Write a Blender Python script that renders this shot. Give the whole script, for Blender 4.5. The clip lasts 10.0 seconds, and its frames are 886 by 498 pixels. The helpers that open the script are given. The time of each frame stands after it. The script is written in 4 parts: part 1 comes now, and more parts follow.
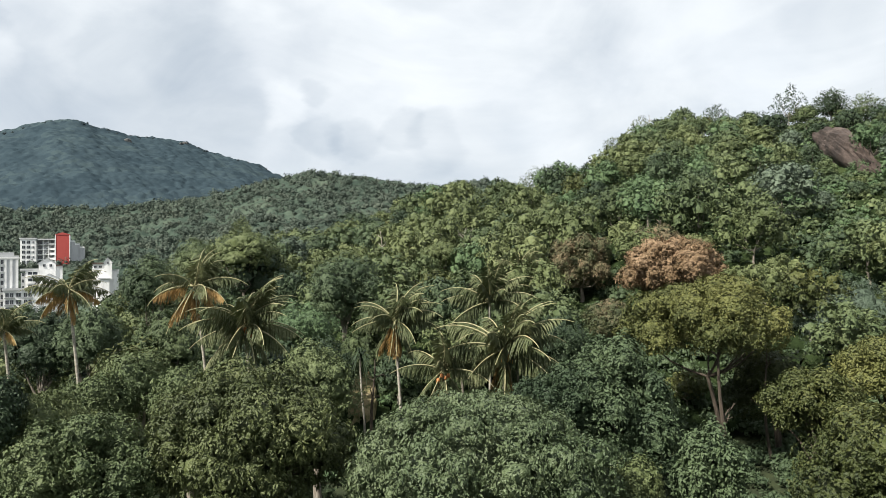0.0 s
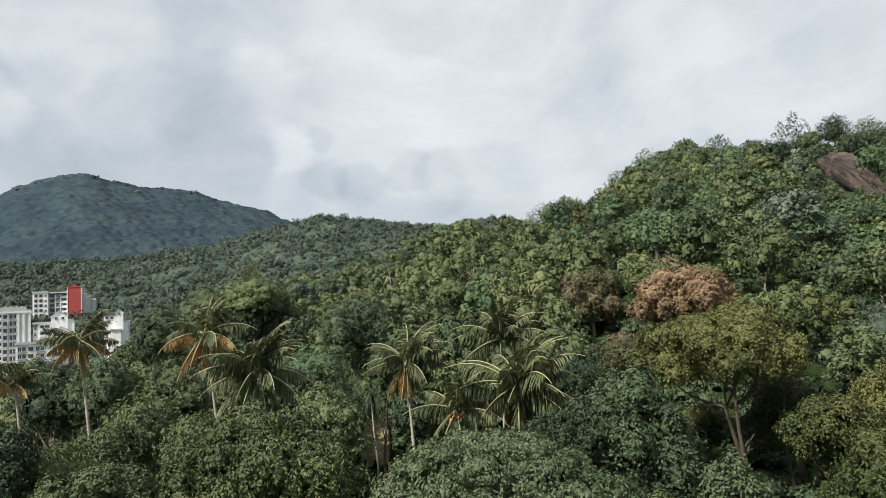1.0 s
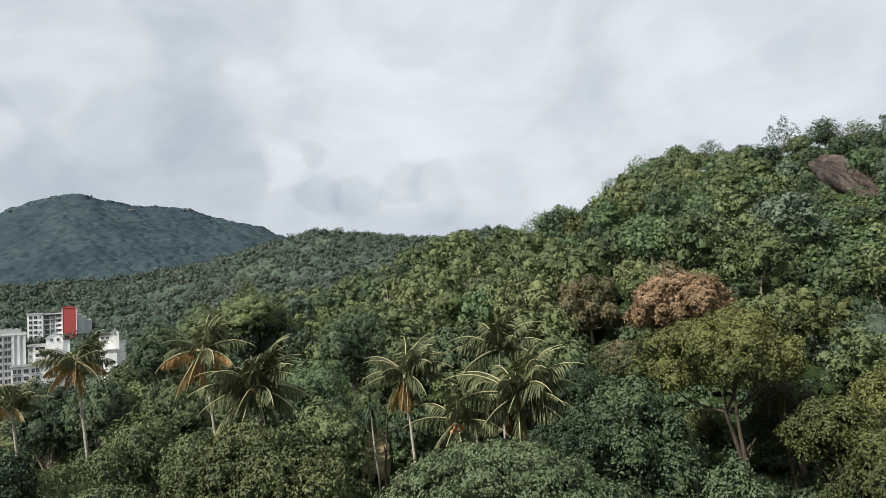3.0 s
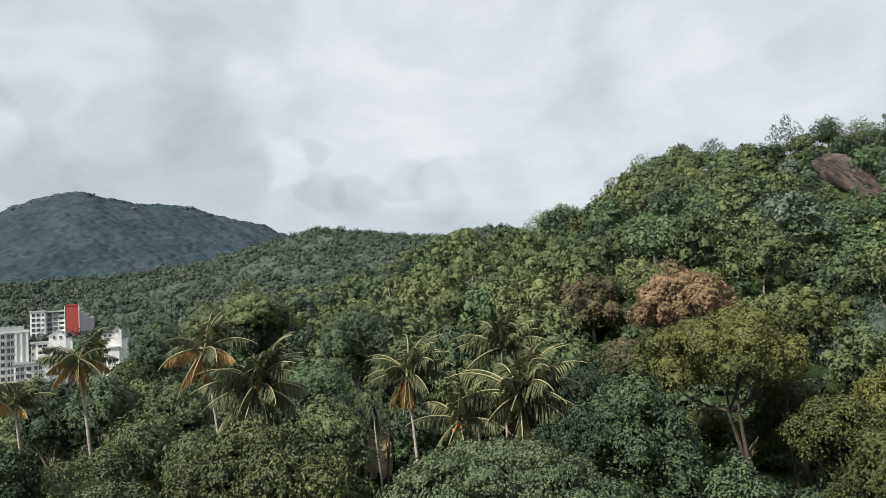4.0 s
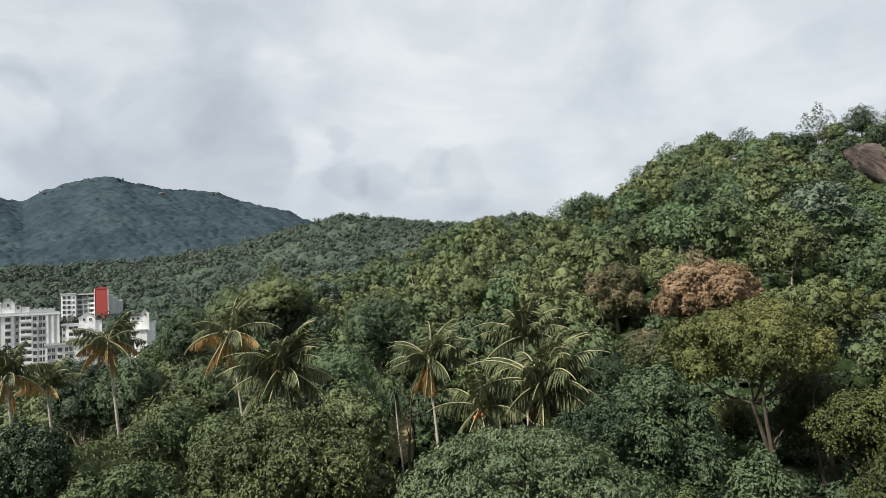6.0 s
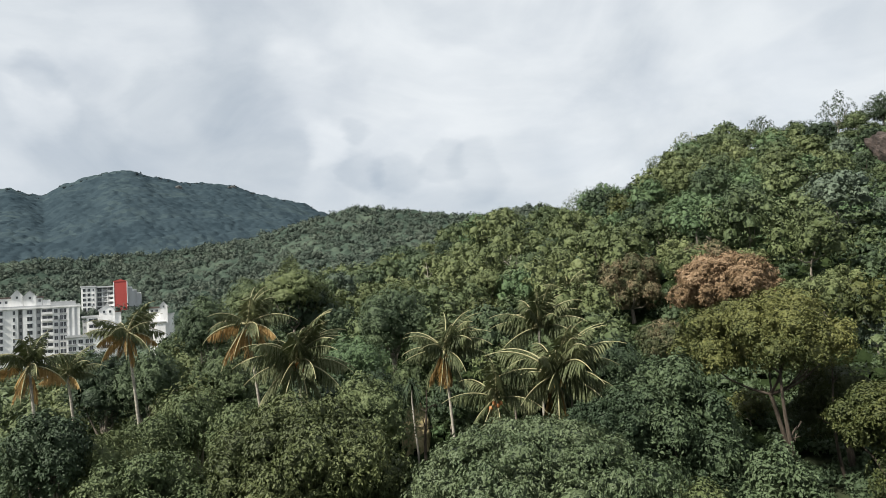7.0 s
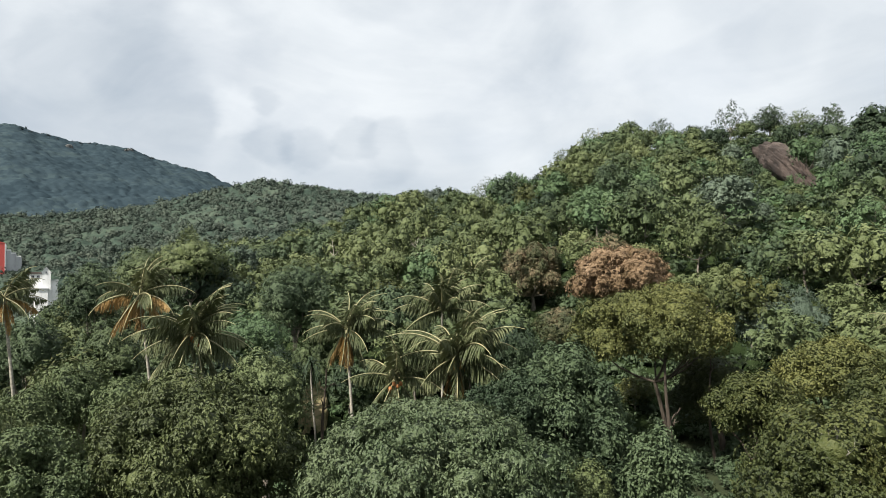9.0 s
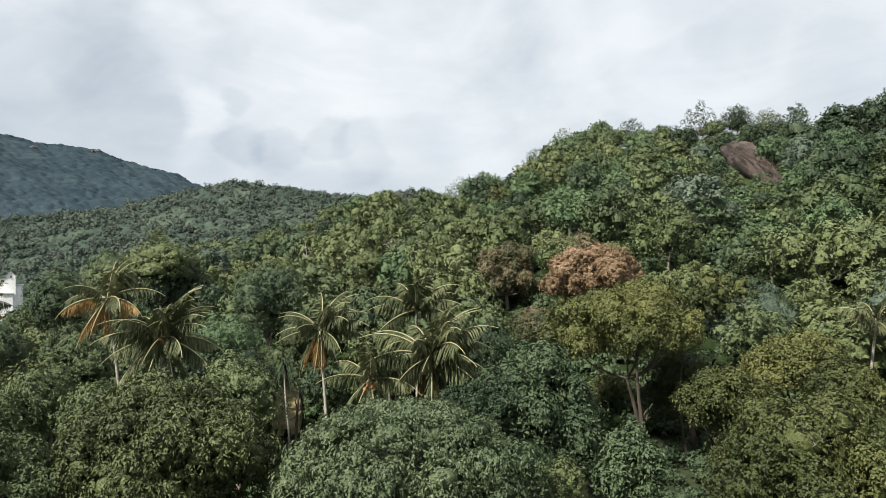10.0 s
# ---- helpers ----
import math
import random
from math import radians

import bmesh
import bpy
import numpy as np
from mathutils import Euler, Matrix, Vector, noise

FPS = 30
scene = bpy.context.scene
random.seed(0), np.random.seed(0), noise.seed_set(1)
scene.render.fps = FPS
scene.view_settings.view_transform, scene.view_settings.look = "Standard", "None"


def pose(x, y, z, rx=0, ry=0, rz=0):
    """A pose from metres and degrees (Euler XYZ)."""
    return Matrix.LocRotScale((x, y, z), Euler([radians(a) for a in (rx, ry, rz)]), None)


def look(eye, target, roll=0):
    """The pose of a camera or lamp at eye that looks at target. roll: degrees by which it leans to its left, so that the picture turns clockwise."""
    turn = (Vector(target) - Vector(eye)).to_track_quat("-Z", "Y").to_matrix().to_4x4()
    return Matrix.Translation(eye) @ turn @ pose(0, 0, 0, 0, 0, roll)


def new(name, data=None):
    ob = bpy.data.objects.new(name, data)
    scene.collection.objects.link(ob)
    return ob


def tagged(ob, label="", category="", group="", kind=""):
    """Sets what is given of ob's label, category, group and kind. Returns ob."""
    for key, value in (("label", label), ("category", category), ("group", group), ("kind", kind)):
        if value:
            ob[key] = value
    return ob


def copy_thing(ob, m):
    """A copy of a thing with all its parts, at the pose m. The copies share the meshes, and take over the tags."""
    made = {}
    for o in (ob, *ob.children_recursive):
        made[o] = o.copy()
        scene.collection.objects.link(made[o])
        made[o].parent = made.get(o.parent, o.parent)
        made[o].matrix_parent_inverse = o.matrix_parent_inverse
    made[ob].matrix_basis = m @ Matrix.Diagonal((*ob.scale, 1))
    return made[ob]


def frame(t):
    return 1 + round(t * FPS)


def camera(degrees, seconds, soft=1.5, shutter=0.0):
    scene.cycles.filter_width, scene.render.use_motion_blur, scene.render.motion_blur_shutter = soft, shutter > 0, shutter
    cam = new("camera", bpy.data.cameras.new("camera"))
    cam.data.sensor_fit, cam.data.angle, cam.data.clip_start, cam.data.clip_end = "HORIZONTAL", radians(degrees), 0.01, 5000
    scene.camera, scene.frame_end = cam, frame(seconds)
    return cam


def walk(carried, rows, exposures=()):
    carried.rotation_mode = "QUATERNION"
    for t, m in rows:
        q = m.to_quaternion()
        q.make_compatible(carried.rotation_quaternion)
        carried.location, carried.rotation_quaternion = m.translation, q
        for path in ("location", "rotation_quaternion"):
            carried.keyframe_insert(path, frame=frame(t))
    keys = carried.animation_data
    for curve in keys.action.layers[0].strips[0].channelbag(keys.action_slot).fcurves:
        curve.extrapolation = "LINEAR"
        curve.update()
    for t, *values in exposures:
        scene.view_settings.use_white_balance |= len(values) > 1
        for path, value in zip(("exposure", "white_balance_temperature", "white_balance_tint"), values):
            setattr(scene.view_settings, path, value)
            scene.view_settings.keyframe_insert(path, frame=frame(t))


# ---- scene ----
cam = camera(66.1, 10.0, soft=0.5)
# seconds, place, yaw, pitch, roll
PATH = [
    (0.0, -0.02, 0.01, 20.13, 0.26, 4.33, 2.70),
    (0.5, 0.05, 0.00, 20.07, 2.64, 8.14, 5.31),
    (1.0, 0.09, 0.00, 20.04, 1.24, 7.70, 4.66),
    (1.5, 0.02, -0.01, 20.02, 1.50, 7.90, 4.62),
    (2.0, -0.02, 0.00, 20.02, 1.54, 7.83, 4.71),
    (2.5, 0.04, 0.00, 20.03, 0.94, 8.69, 6.08),
    (4.0, -0.03, 0.00, 20.03, 1.20, 8.54, 5.97),
    (4.5, -0.02, 0.00, 20.04, 0.92, 8.52, 5.76),
    (5.0, -0.02, 0.00, 20.05, 0.86, 8.44, 5.78),
    (5.5, -0.02, -0.01, 20.04, 1.84, 8.21, 5.45),
    (6.0, -0.02, 0.00, 20.02, 3.05, 7.68, 5.11),
    (6.2, -0.04, 0.00, 20.03, 3.95, 7.74, 4.98),
    (7.3, 0.01, 0.00, 19.92, 4.38, 6.97, 5.14),
    (7.5, 0.02, 0.00, 19.90, 3.53, 7.04, 4.33),
    (8.0, 0.01, -0.01, 19.93, -1.00, 5.75, 2.57),
    (8.5, 0.04, 0.00, 19.95, -3.07, 5.02, 2.15),
    (9.0, -0.05, 0.01, 19.94, -3.75, 5.00, 2.89),
    (9.5, -0.04, 0.01, 19.92, -3.10, 4.64, 3.76),
    (10.0, 0.01, 0.00, 19.91, -5.88, 4.89, 3.59),
]
EXPOSURES = [(0.0, 1.04), (0.5, 0.82), (1.0, 0.78), (6.2, 0.78), (7.3, 0.86), (8.5, 0.92), (10.0, 0.94)]
walk(cam, [(t, pose(x, y, z, 90 + p, r, yaw)) for t, x, y, z, yaw, p, r in PATH], EXPOSURES)

EYE_Z = 20.0
rng = np.random.default_rng(7)


# ---------------------------------------------------------------- node helper
def add(tree, kind, inputs=None, **props):
    n = tree.nodes.new(kind)
    for k, v in props.items():
        setattr(n, k, v)
    for k, v in (inputs or {}).items():
        if isinstance(v, bpy.types.NodeSocket):
            tree.links.new(v, n.inputs[k])
        else:
            n.inputs[k].default_value = v
    return n


def bearing(deg, dist):
    """A place on the map: degrees to the left of north, metres from the viewpoint."""
    a = radians(deg)
    return -math.sin(a) * dist, math.cos(a) * dist


def direction(deg, el):
    a, e = radians(deg), radians(el)
    return (-math.sin(a) * math.cos(e), math.cos(a) * math.cos(e), math.sin(e))


# ---------------------------------------------------------------- sky and sun
SUN_FROM = direction(134, 47)
world = bpy.data.worlds.new("sky")
scene.world = world
world.use_nodes = True
wt = world.node_tree
wt.nodes.clear()
sky = add(wt, "ShaderNodeTexSky", sky_type="NISHITA", sun_disc=False, sun_elevation=radians(47), sun_rotation=radians(-134))
co = add(wt, "ShaderNodeTexCoord").outputs["Generated"]
flat = add(wt, "ShaderNodeMapping", {"Vector": co, "Scale": (1, 1, 1.9)})
warp = add(wt, "ShaderNodeTexNoise", {"Vector": flat.outputs[0], "Scale": 9.0, "Detail": 6.0, "Roughness": 0.55})
bend = add(wt, "ShaderNodeVectorMath", {0: warp.outputs["Color"], 1: (0.5, 0.5, 0.5)}, operation="SUBTRACT")
bend = add(wt, "ShaderNodeVectorMath", {0: bend.outputs[0], "Scale": 0.075}, operation="SCALE")
bent = add(wt, "ShaderNodeVectorMath", {0: co, 1: bend.outputs[0]}, operation="ADD")
bent = add(wt, "ShaderNodeVectorMath", {0: bent.outputs[0]}, operation="NORMALIZE")
billow = add(wt, "ShaderNodeTexNoise", {"Vector": flat.outputs[0], "Scale": 3.4, "Detail": 9.0, "Roughness": 0.56, "Distortion": 0.7})
level = add(wt, "ShaderNodeMapRange", {"Value": billow.outputs[0], 1: 0.3, 2: 0.72, 3: 0.655, 4: 0.90}).outputs[0]
# banks of cloud: bearing, elevation, inner and outer radius in degrees, change of brightness
BANKS = [
    (28, 18, 4, 13, -0.06), (22, 16, 6.4, 8.2, -0.09), (19, 19.5, 2.5, 5, -0.05), (12.9, 16.8, 0.7, 2.4, 0.13), (15.6, 21.5, 2, 4, 0.06), (10.2, 17.6, 0.3, 1.4, -0.10),
    (9.8, 14.0, 1.3, 2.1, -0.09), (7.0, 13.8, 1.6, 2.5, -0.08), (3.2, 14.2, 1.4, 2.3, -0.08), (0.3, 13.2, 1.8, 3.0, -0.08), (-4, 11.6, 2, 5, -0.09), (4, 11.5, 2, 6, -0.06),
    (5, 20, 2, 7, 0.07), (-6, 27, 5, 14, 0.09), (-13.7, 20, 1.5, 4.5, -0.07), (0.6, 27, 1.5, 4, -0.06), (34.5, 18.9, 1.0, 2.8, 0.12), (34.5, 21.3, 0.6, 2.0, -0.13),
    (32, 15.9, 1.5, 4, -0.07), (20, 25.5, 1.5, 4, -0.07), (27, 25, 2, 5, 0.07), (-27, 19, 3, 8, 0.07), (-31, 18.9, 1.5, 4, -0.08), (-37.6, 15.7, 1.5, 4, -0.07), (-17, 15.5, 2, 5, 0.05),
]
for b, e, r0, r1, change in BANKS:
    dot = add(wt, "ShaderNodeVectorMath", {0: bent.outputs[0], 1: direction(b, e)}, operation="DOT_PRODUCT")
    bank = add(wt, "ShaderNodeMapRange", {"Value": dot.outputs["Value"], 1: math.cos(radians(r1)), 2: math.cos(radians(r0)), 3: 0.0, 4: change},
               interpolation_type="SMOOTHSTEP")
    level = add(wt, "ShaderNodeMath", {0: level, 1: bank.outputs[0]}, operation="ADD").outputs[0]
tone = add(wt, "ShaderNodeValToRGB", {"Fac": level})
tone.color_ramp.elements[0].position, tone.color_ramp.elements[0].color = 0.40, (4.0, 4.7, 5.5, 1)
tone.color_ramp.elements[1].position, tone.color_ramp.elements[1].color = 0.95, (8.75, 9.15, 9.45, 1)
thin = add(wt, "ShaderNodeTexNoise", {"Vector": flat.outputs[0], "Scale": 6.5, "Detail": 7.0, "Roughness": 0.5, "Distortion": 0.4})
thin = add(wt, "ShaderNodeMapRange", {"Value": thin.outputs[0], 1: 0.36, 2: 0.58, 3: 0.86, 4: 0.97})
cover = add(wt, "ShaderNodeMix", {"Factor": thin.outputs[0], 6: sky.outputs[0], 7: tone.outputs[0]}, data_type="RGBA")
back = add(wt, "ShaderNodeBackground", {"Color": cover.outputs[2], "Strength": 0.0565})
add(wt, "ShaderNodeOutputWorld", {"Surface": back.outputs[0]})

sun = new("sun", bpy.data.lights.new("sun", "SUN"))
sun.data.energy, sun.data.angle, sun.data.color = 5.0, radians(3), (1.0, 0.95, 0.86)
sun.matrix_world = look(Vector(SUN_FROM) * 100, (0, 0, 0))


# ---------------------------------------------------------------- materials
def material(name):
    m = bpy.data.materials.new(name)
    m.use_nodes = True
    m.node_tree.nodes.clear()
    return m, m.node_tree


def ramp(tree, fac, *stops):
    r = add(tree, "ShaderNodeValToRGB", {"Fac": fac})
    e = r.color_ramp.elements
    while len(e) < len(stops):
        e.new(0.5)
    for k, (p, c) in enumerate(stops):
        e[k].position, e[k].color = p, (*c, 1)
    return r.outputs[0]


def leaf_material(name, dark, mid, light, patch=6.0, gloss=0.55, thin=0.07, spec=0.24, grain=0.34):
    """Foliage: every leaf has a tone of its own, and whole boughs and trees differ."""
    m, t = material(name)
    geo = add(t, "ShaderNodeNewGeometry")
    obj = add(t, "ShaderNodeObjectInfo")
    big = add(t, "ShaderNodeTexNoise", {"Vector": geo.outputs["Position"], "Scale": 1 / patch, "Detail": 3.0})
    a = add(t, "ShaderNodeMath", {0: geo.outputs["Random Per Island"], 1: 0.22, 2: 0.06}, operation="MULTIPLY_ADD")
    b = add(t, "ShaderNodeMath", {0: big.outputs[0], 1: 1.25, 2: -0.40}, operation="MULTIPLY_ADD")
    c = add(t, "ShaderNodeMath", {0: obj.outputs["Random"], 1: 0.36, 2: 0.02}, operation="MULTIPLY_ADD")
    f = add(t, "ShaderNodeMath", {0: a.outputs[0], 1: b.outputs[0]}, operation="ADD")
    f = add(t, "ShaderNodeMath", {0: f.outputs[0], 1: c.outputs[0]}, operation="ADD")
    fine = add(t, "ShaderNodeTexNoise", {"Vector": geo.outputs["Position"], "Scale": 1 / grain, "Detail": 3.0, "Roughness": 0.65})
    # fine noise darkens the bump's hollows, painting shaded gaps between leaves
    f = add(t, "ShaderNodeMath", {0: fine.outputs[0], 1: 0.5, 2: f.outputs[0]}, operation="MULTIPLY_ADD")
    f = add(t, "ShaderNodeMath", {0: f.outputs[0], 1: -0.25}, operation="ADD")
    relief = add(t, "ShaderNodeBump", {"Height": fine.outputs[0], "Strength": 0.8, "Distance": grain * 0.9})
    col = ramp(t, f.outputs[0], (0.12, dark), (0.5, mid), (0.92, light))
    col = add(t, "ShaderNodeHueSaturation", {"Color": col, "Hue": 0.493, "Saturation": 0.90, "Value": 0.90}).outputs[0]
    bsdf = add(t, "ShaderNodeBsdfPrincipled", {"Base Color": col, "Roughness": gloss, "Specular IOR Level": spec, "Normal": relief.outputs[0]})
    trans = add(t, "ShaderNodeBsdfTranslucent", {"Color": col})
    mix = add(t, "ShaderNodeMixShader", {0: thin, 1: bsdf.outputs[0], 2: trans.outputs[0]})
    add(t, "ShaderNodeOutputMaterial", {"Surface": mix.outputs[0]})
    return m


def rough_material(name, stops, scale, rough=0.85, bump=0.3, stretch=(1, 1, 1), metal=0.0, spec=0.3):
    m, t = material(name)
    co = add(t, "ShaderNodeTexCoord").outputs["Object"]
    mp = add(t, "ShaderNodeMapping", {"Vector": co, "Scale": stretch})
    n1 = add(t, "ShaderNodeTexNoise", {"Vector": mp.outputs[0], "Scale": scale, "Detail": 8.0, "Roughness": 0.6})
    n2 = add(t, "ShaderNodeTexNoise", {"Vector": mp.outputs[0], "Scale": scale * 9, "Detail": 4.0})
    f = add(t, "ShaderNodeMath", {0: n2.outputs[0], 1: 0.35, 2: -0.17}, operation="MULTIPLY_ADD")
    f = add(t, "ShaderNodeMath", {0: n1.outputs[0], 1: f.outputs[0]}, operation="ADD")
    col = ramp(t, f.outputs[0], *stops)
    bm_ = add(t, "ShaderNodeBump", {"Height": f.outputs[0], "Strength": bump, "Distance": 0.1})
    bsdf = add(t, "ShaderNodeBsdfPrincipled", {"Base Color": col, "Roughness": rough, "Metallic": metal, "Specular IOR Level": spec, "Normal": bm_.outputs[0]})
    add(t, "ShaderNodeOutputMaterial", {"Surface": bsdf.outputs[0]})
    return m


LEAF = {
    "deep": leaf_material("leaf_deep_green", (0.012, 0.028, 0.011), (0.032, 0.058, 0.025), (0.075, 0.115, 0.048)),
    "mid": leaf_material("leaf_mid_green", (0.023, 0.042, 0.014), (0.056, 0.087, 0.030), (0.115, 0.152, 0.055)),
    "light": leaf_material("leaf_yellow_green", (0.040, 0.060, 0.017), (0.085, 0.116, 0.037), (0.140, 0.172, 0.060)),
    "olive": leaf_material("leaf_olive", (0.017, 0.029, 0.007), (0.048, 0.064, 0.014), (0.135, 0.145, 0.034)),
    "bronze": leaf_material("leaf_bronze", (0.042, 0.042, 0.016), (0.172, 0.112, 0.047), (0.370, 0.255, 0.136), patch=2.5),
    "rust": leaf_material("leaf_green_and_bronze", (0.022, 0.038, 0.012), (0.060, 0.072, 0.026), (0.250, 0.185, 0.098), patch=2.0),
    "mango": leaf_material("leaf_mango", (0.032, 0.046, 0.013), (0.078, 0.102, 0.031), (0.165, 0.190, 0.066), gloss=0.48),
    "grey": leaf_material("leaf_grey_green", (0.022, 0.040, 0.016), (0.050, 0.080, 0.032), (0.104, 0.142, 0.064), gloss=0.42),
    "vine": leaf_material("leaf_vine", (0.022, 0.050, 0.018), (0.050, 0.098, 0.036), (0.095, 0.160, 0.062)),
    "haze": leaf_material("leaf_feathery", (0.036, 0.060, 0.040), (0.066, 0.098, 0.064), (0.100, 0.140, 0.090), patch=9),
    # ridge and summit leaf colours carry the blue-grey haze of distance
    "ridge": leaf_material("leaf_ridge_hazed", (0.044, 0.062, 0.051), (0.070, 0.094, 0.074), (0.108, 0.132, 0.098), patch=22, gloss=0.9, spec=0.1),
    "summit": leaf_material("leaf_summit_hazed", (0.028, 0.042, 0.050), (0.040, 0.056, 0.064), (0.056, 0.074, 0.078), patch=22, gloss=0.9, spec=0.1),
    "palm": leaf_material("leaf_palm", (0.034, 0.050, 0.016), (0.078, 0.102, 0.036), (0.142, 0.162, 0.066), patch=2.0, gloss=0.5, spec=0.25, grain=0.2),
    "palm_dry": leaf_material("leaf_palm_dry", (0.12, 0.078, 0.020), (0.31, 0.190, 0.040), (0.44, 0.300, 0.085), patch=1.5, thin=0.3),
}


def canopy_material(name, dark, mid, light, crown_m, broad_m, relief=0.7, speckle=0.35):
    """Unbroken far forest: crowns differ from one another, and broad stretches from the next."""
    m, t = material(name)
    pos = add(t, "ShaderNodeNewGeometry").outputs["Position"]
    cells = add(t, "ShaderNodeTexVoronoi", {"Vector": pos, "Scale": 1 / crown_m})
    cell = add(t, "ShaderNodeSeparateColor", {"Color": cells.outputs["Color"]})
    broad = add(t, "ShaderNodeTexNoise", {"Vector": pos, "Scale": 1 / broad_m, "Detail": 4.0})
    fine = add(t, "ShaderNodeTexNoise", {"Vector": pos, "Scale": 3.2 / crown_m, "Detail": 5.0, "Roughness": 0.65})
    a = add(t, "ShaderNodeMath", {0: cell.outputs[0], 1: 0.30, 2: -0.32}, operation="MULTIPLY_ADD")
    a = add(t, "ShaderNodeMath", {0: broad.outputs[0], 1: 1.0, 2: a.outputs[0]}, operation="MULTIPLY_ADD")
    a = add(t, "ShaderNodeMath", {0: fine.outputs[0], 1: speckle, 2: a.outputs[0]}, operation="MULTIPLY_ADD")
    col = ramp(t, a.outputs[0], (0.2, dark), (0.5, mid), (0.85, light))
    bump = add(t, "ShaderNodeBump", {"Height": fine.outputs[0], "Strength": relief, "Distance": crown_m * 0.18})
    bsdf = add(t, "ShaderNodeBsdfPrincipled", {"Base Color": col, "Roughness": 1.0, "Specular IOR Level": 0.0, "Normal": bump.outputs[0]})
    add(t, "ShaderNodeOutputMaterial", {"Surface": bsdf.outputs[0]})
    return m


# distance haze is painted into the ridge and mountain canopy colours
RIDGE_HAZED = canopy_material("ridge_canopy", (0.030, 0.044, 0.035), (0.046, 0.064, 0.050), (0.076, 0.096, 0.070), 5.5, 45)
MOUNTAIN_HAZED = canopy_material("mountain_canopy", (0.022, 0.034, 0.042), (0.031, 0.046, 0.055), (0.050, 0.070, 0.072), 11, 110, 0.3, 0.2)
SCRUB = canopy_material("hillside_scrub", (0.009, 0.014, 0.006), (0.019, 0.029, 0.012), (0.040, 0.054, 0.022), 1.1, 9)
PALE_ROCK = rough_material("pale_rock", ((0.3, (0.08, 0.08, 0.08)), (0.55, (0.13, 0.13, 0.125)), (0.8, (0.20, 0.195, 0.185))), 0.05, rough=0.95)
BARK = rough_material("bark_grey", ((0.3, (0.10, 0.085, 0.065)), (0.55, (0.22, 0.195, 0.16)), (0.8, (0.36, 0.33, 0.28))), 2.5, stretch=(3, 3, 0.6))
BARK_PALE = rough_material("bark_pale", ((0.3, (0.17, 0.155, 0.125)), (0.55, (0.29, 0.27, 0.225)), (0.8, (0.44, 0.42, 0.36))), 2.0, stretch=(2, 2, 3))
BARK_DARK = rough_material("bark_dark", ((0.3, (0.03, 0.024, 0.018)), (0.6, (0.075, 0.06, 0.045)), (0.85, (0.14, 0.12, 0.09))), 2.5, stretch=(3, 3, 0.6))
RACHIS = rough_material("palm_rachis", ((0.3, (0.17, 0.165, 0.08)), (0.7, (0.34, 0.32, 0.18))), 3.0, rough=0.5)
NUT = rough_material("coconut_husk", ((0.3, (0.42, 0.24, 0.06)), (0.7, (0.60, 0.40, 0.14))), 4.0, rough=0.5)
NUT_RED = rough_material("coconut_husk_orange", ((0.3, (0.26, 0.10, 0.035)), (0.7, (0.42, 0.18, 0.06))), 4.0, rough=0.5)
# dark soil tones, lowered further to hold the shade under the trees
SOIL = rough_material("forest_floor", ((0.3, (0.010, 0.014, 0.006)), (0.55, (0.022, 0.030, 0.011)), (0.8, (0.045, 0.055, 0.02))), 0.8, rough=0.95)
EARTH = rough_material("bare_earth", ((0.36, (0.055, 0.070, 0.022)), (0.5, (0.17, 0.145, 0.070)), (0.8, (0.33, 0.26, 0.155))), 0.8, rough=0.95)
ROCK = rough_material("granite_rock", ((0.28, (0.018, 0.014, 0.012)), (0.5, (0.040, 0.029, 0.024)), (0.78, (0.098, 0.076, 0.064))), 0.16, rough=0.9, bump=0.8, stretch=(1.5, 1.5, 0.7))


# ---------------------------------------------------------------- mesh helpers
def mesh_of(name, verts, faces, mat, smooth=False):
    verts = np.asarray(verts, np.float32).reshape(-1, 3)
    faces = np.asarray(faces, np.int32)
    me = bpy.data.meshes.new(name)
    n, k = faces.shape
    me.vertices.add(len(verts))
    me.vertices.foreach_set("co", verts.ravel())
    me.loops.add(n * k)
    me.loops.foreach_set("vertex_index", faces.ravel())
    me.polygons.add(n)
    me.polygons.foreach_set("loop_start", np.arange(0, n * k, k, dtype=np.int32))
    if smooth:
        me.polygons.foreach_set("use_smooth", np.ones(n, dtype=bool))
    me.materials.append(mat)
    me.update(calc_edges=True)
    me.validate()
    return me


def child(name, me, parent, label=""):
    ob = new(name, me)
    ob.parent = parent
    return tagged(ob, label)


def part(name, bm, mat, parent, label=""):
    me = bpy.data.meshes.new(name)
    bm.to_mesh(me)
    bm.free()
    me.materials.append(mat)
    return child(name, me, parent, label)


def unit(v):
    return v / np.maximum(np.linalg.norm(v, axis=-1, keepdims=True), 1e-9)


def tube(points, radii, sides=7):
    """Vertices and quads of a tapered tube along points."""
    p = np.asarray(points, float)
    t = unit(np.gradient(p, axis=0))
    side = unit(np.cross(t, np.where(np.abs(t[:, 2:3]) > 0.9, (1.0, 0, 0), (0, 0, 1.0))))
    up = np.cross(side, t)
    a = np.linspace(0, 2 * math.pi, sides, endpoint=False)
    ring = (side[:, None] * np.cos(a)[None, :, None] + up[:, None] * np.sin(a)[None, :, None]) * np.asarray(radii, float)[:, None, None]
    v = (p[:, None] + ring).reshape(-1, 3)
    f = [(i * sides + j, i * sides + (j + 1) % sides, (i + 1) * sides + (j + 1) % sides, (i + 1) * sides + j)
         for i in range(len(p) - 1) for j in range(sides)]
    return v, np.array(f)


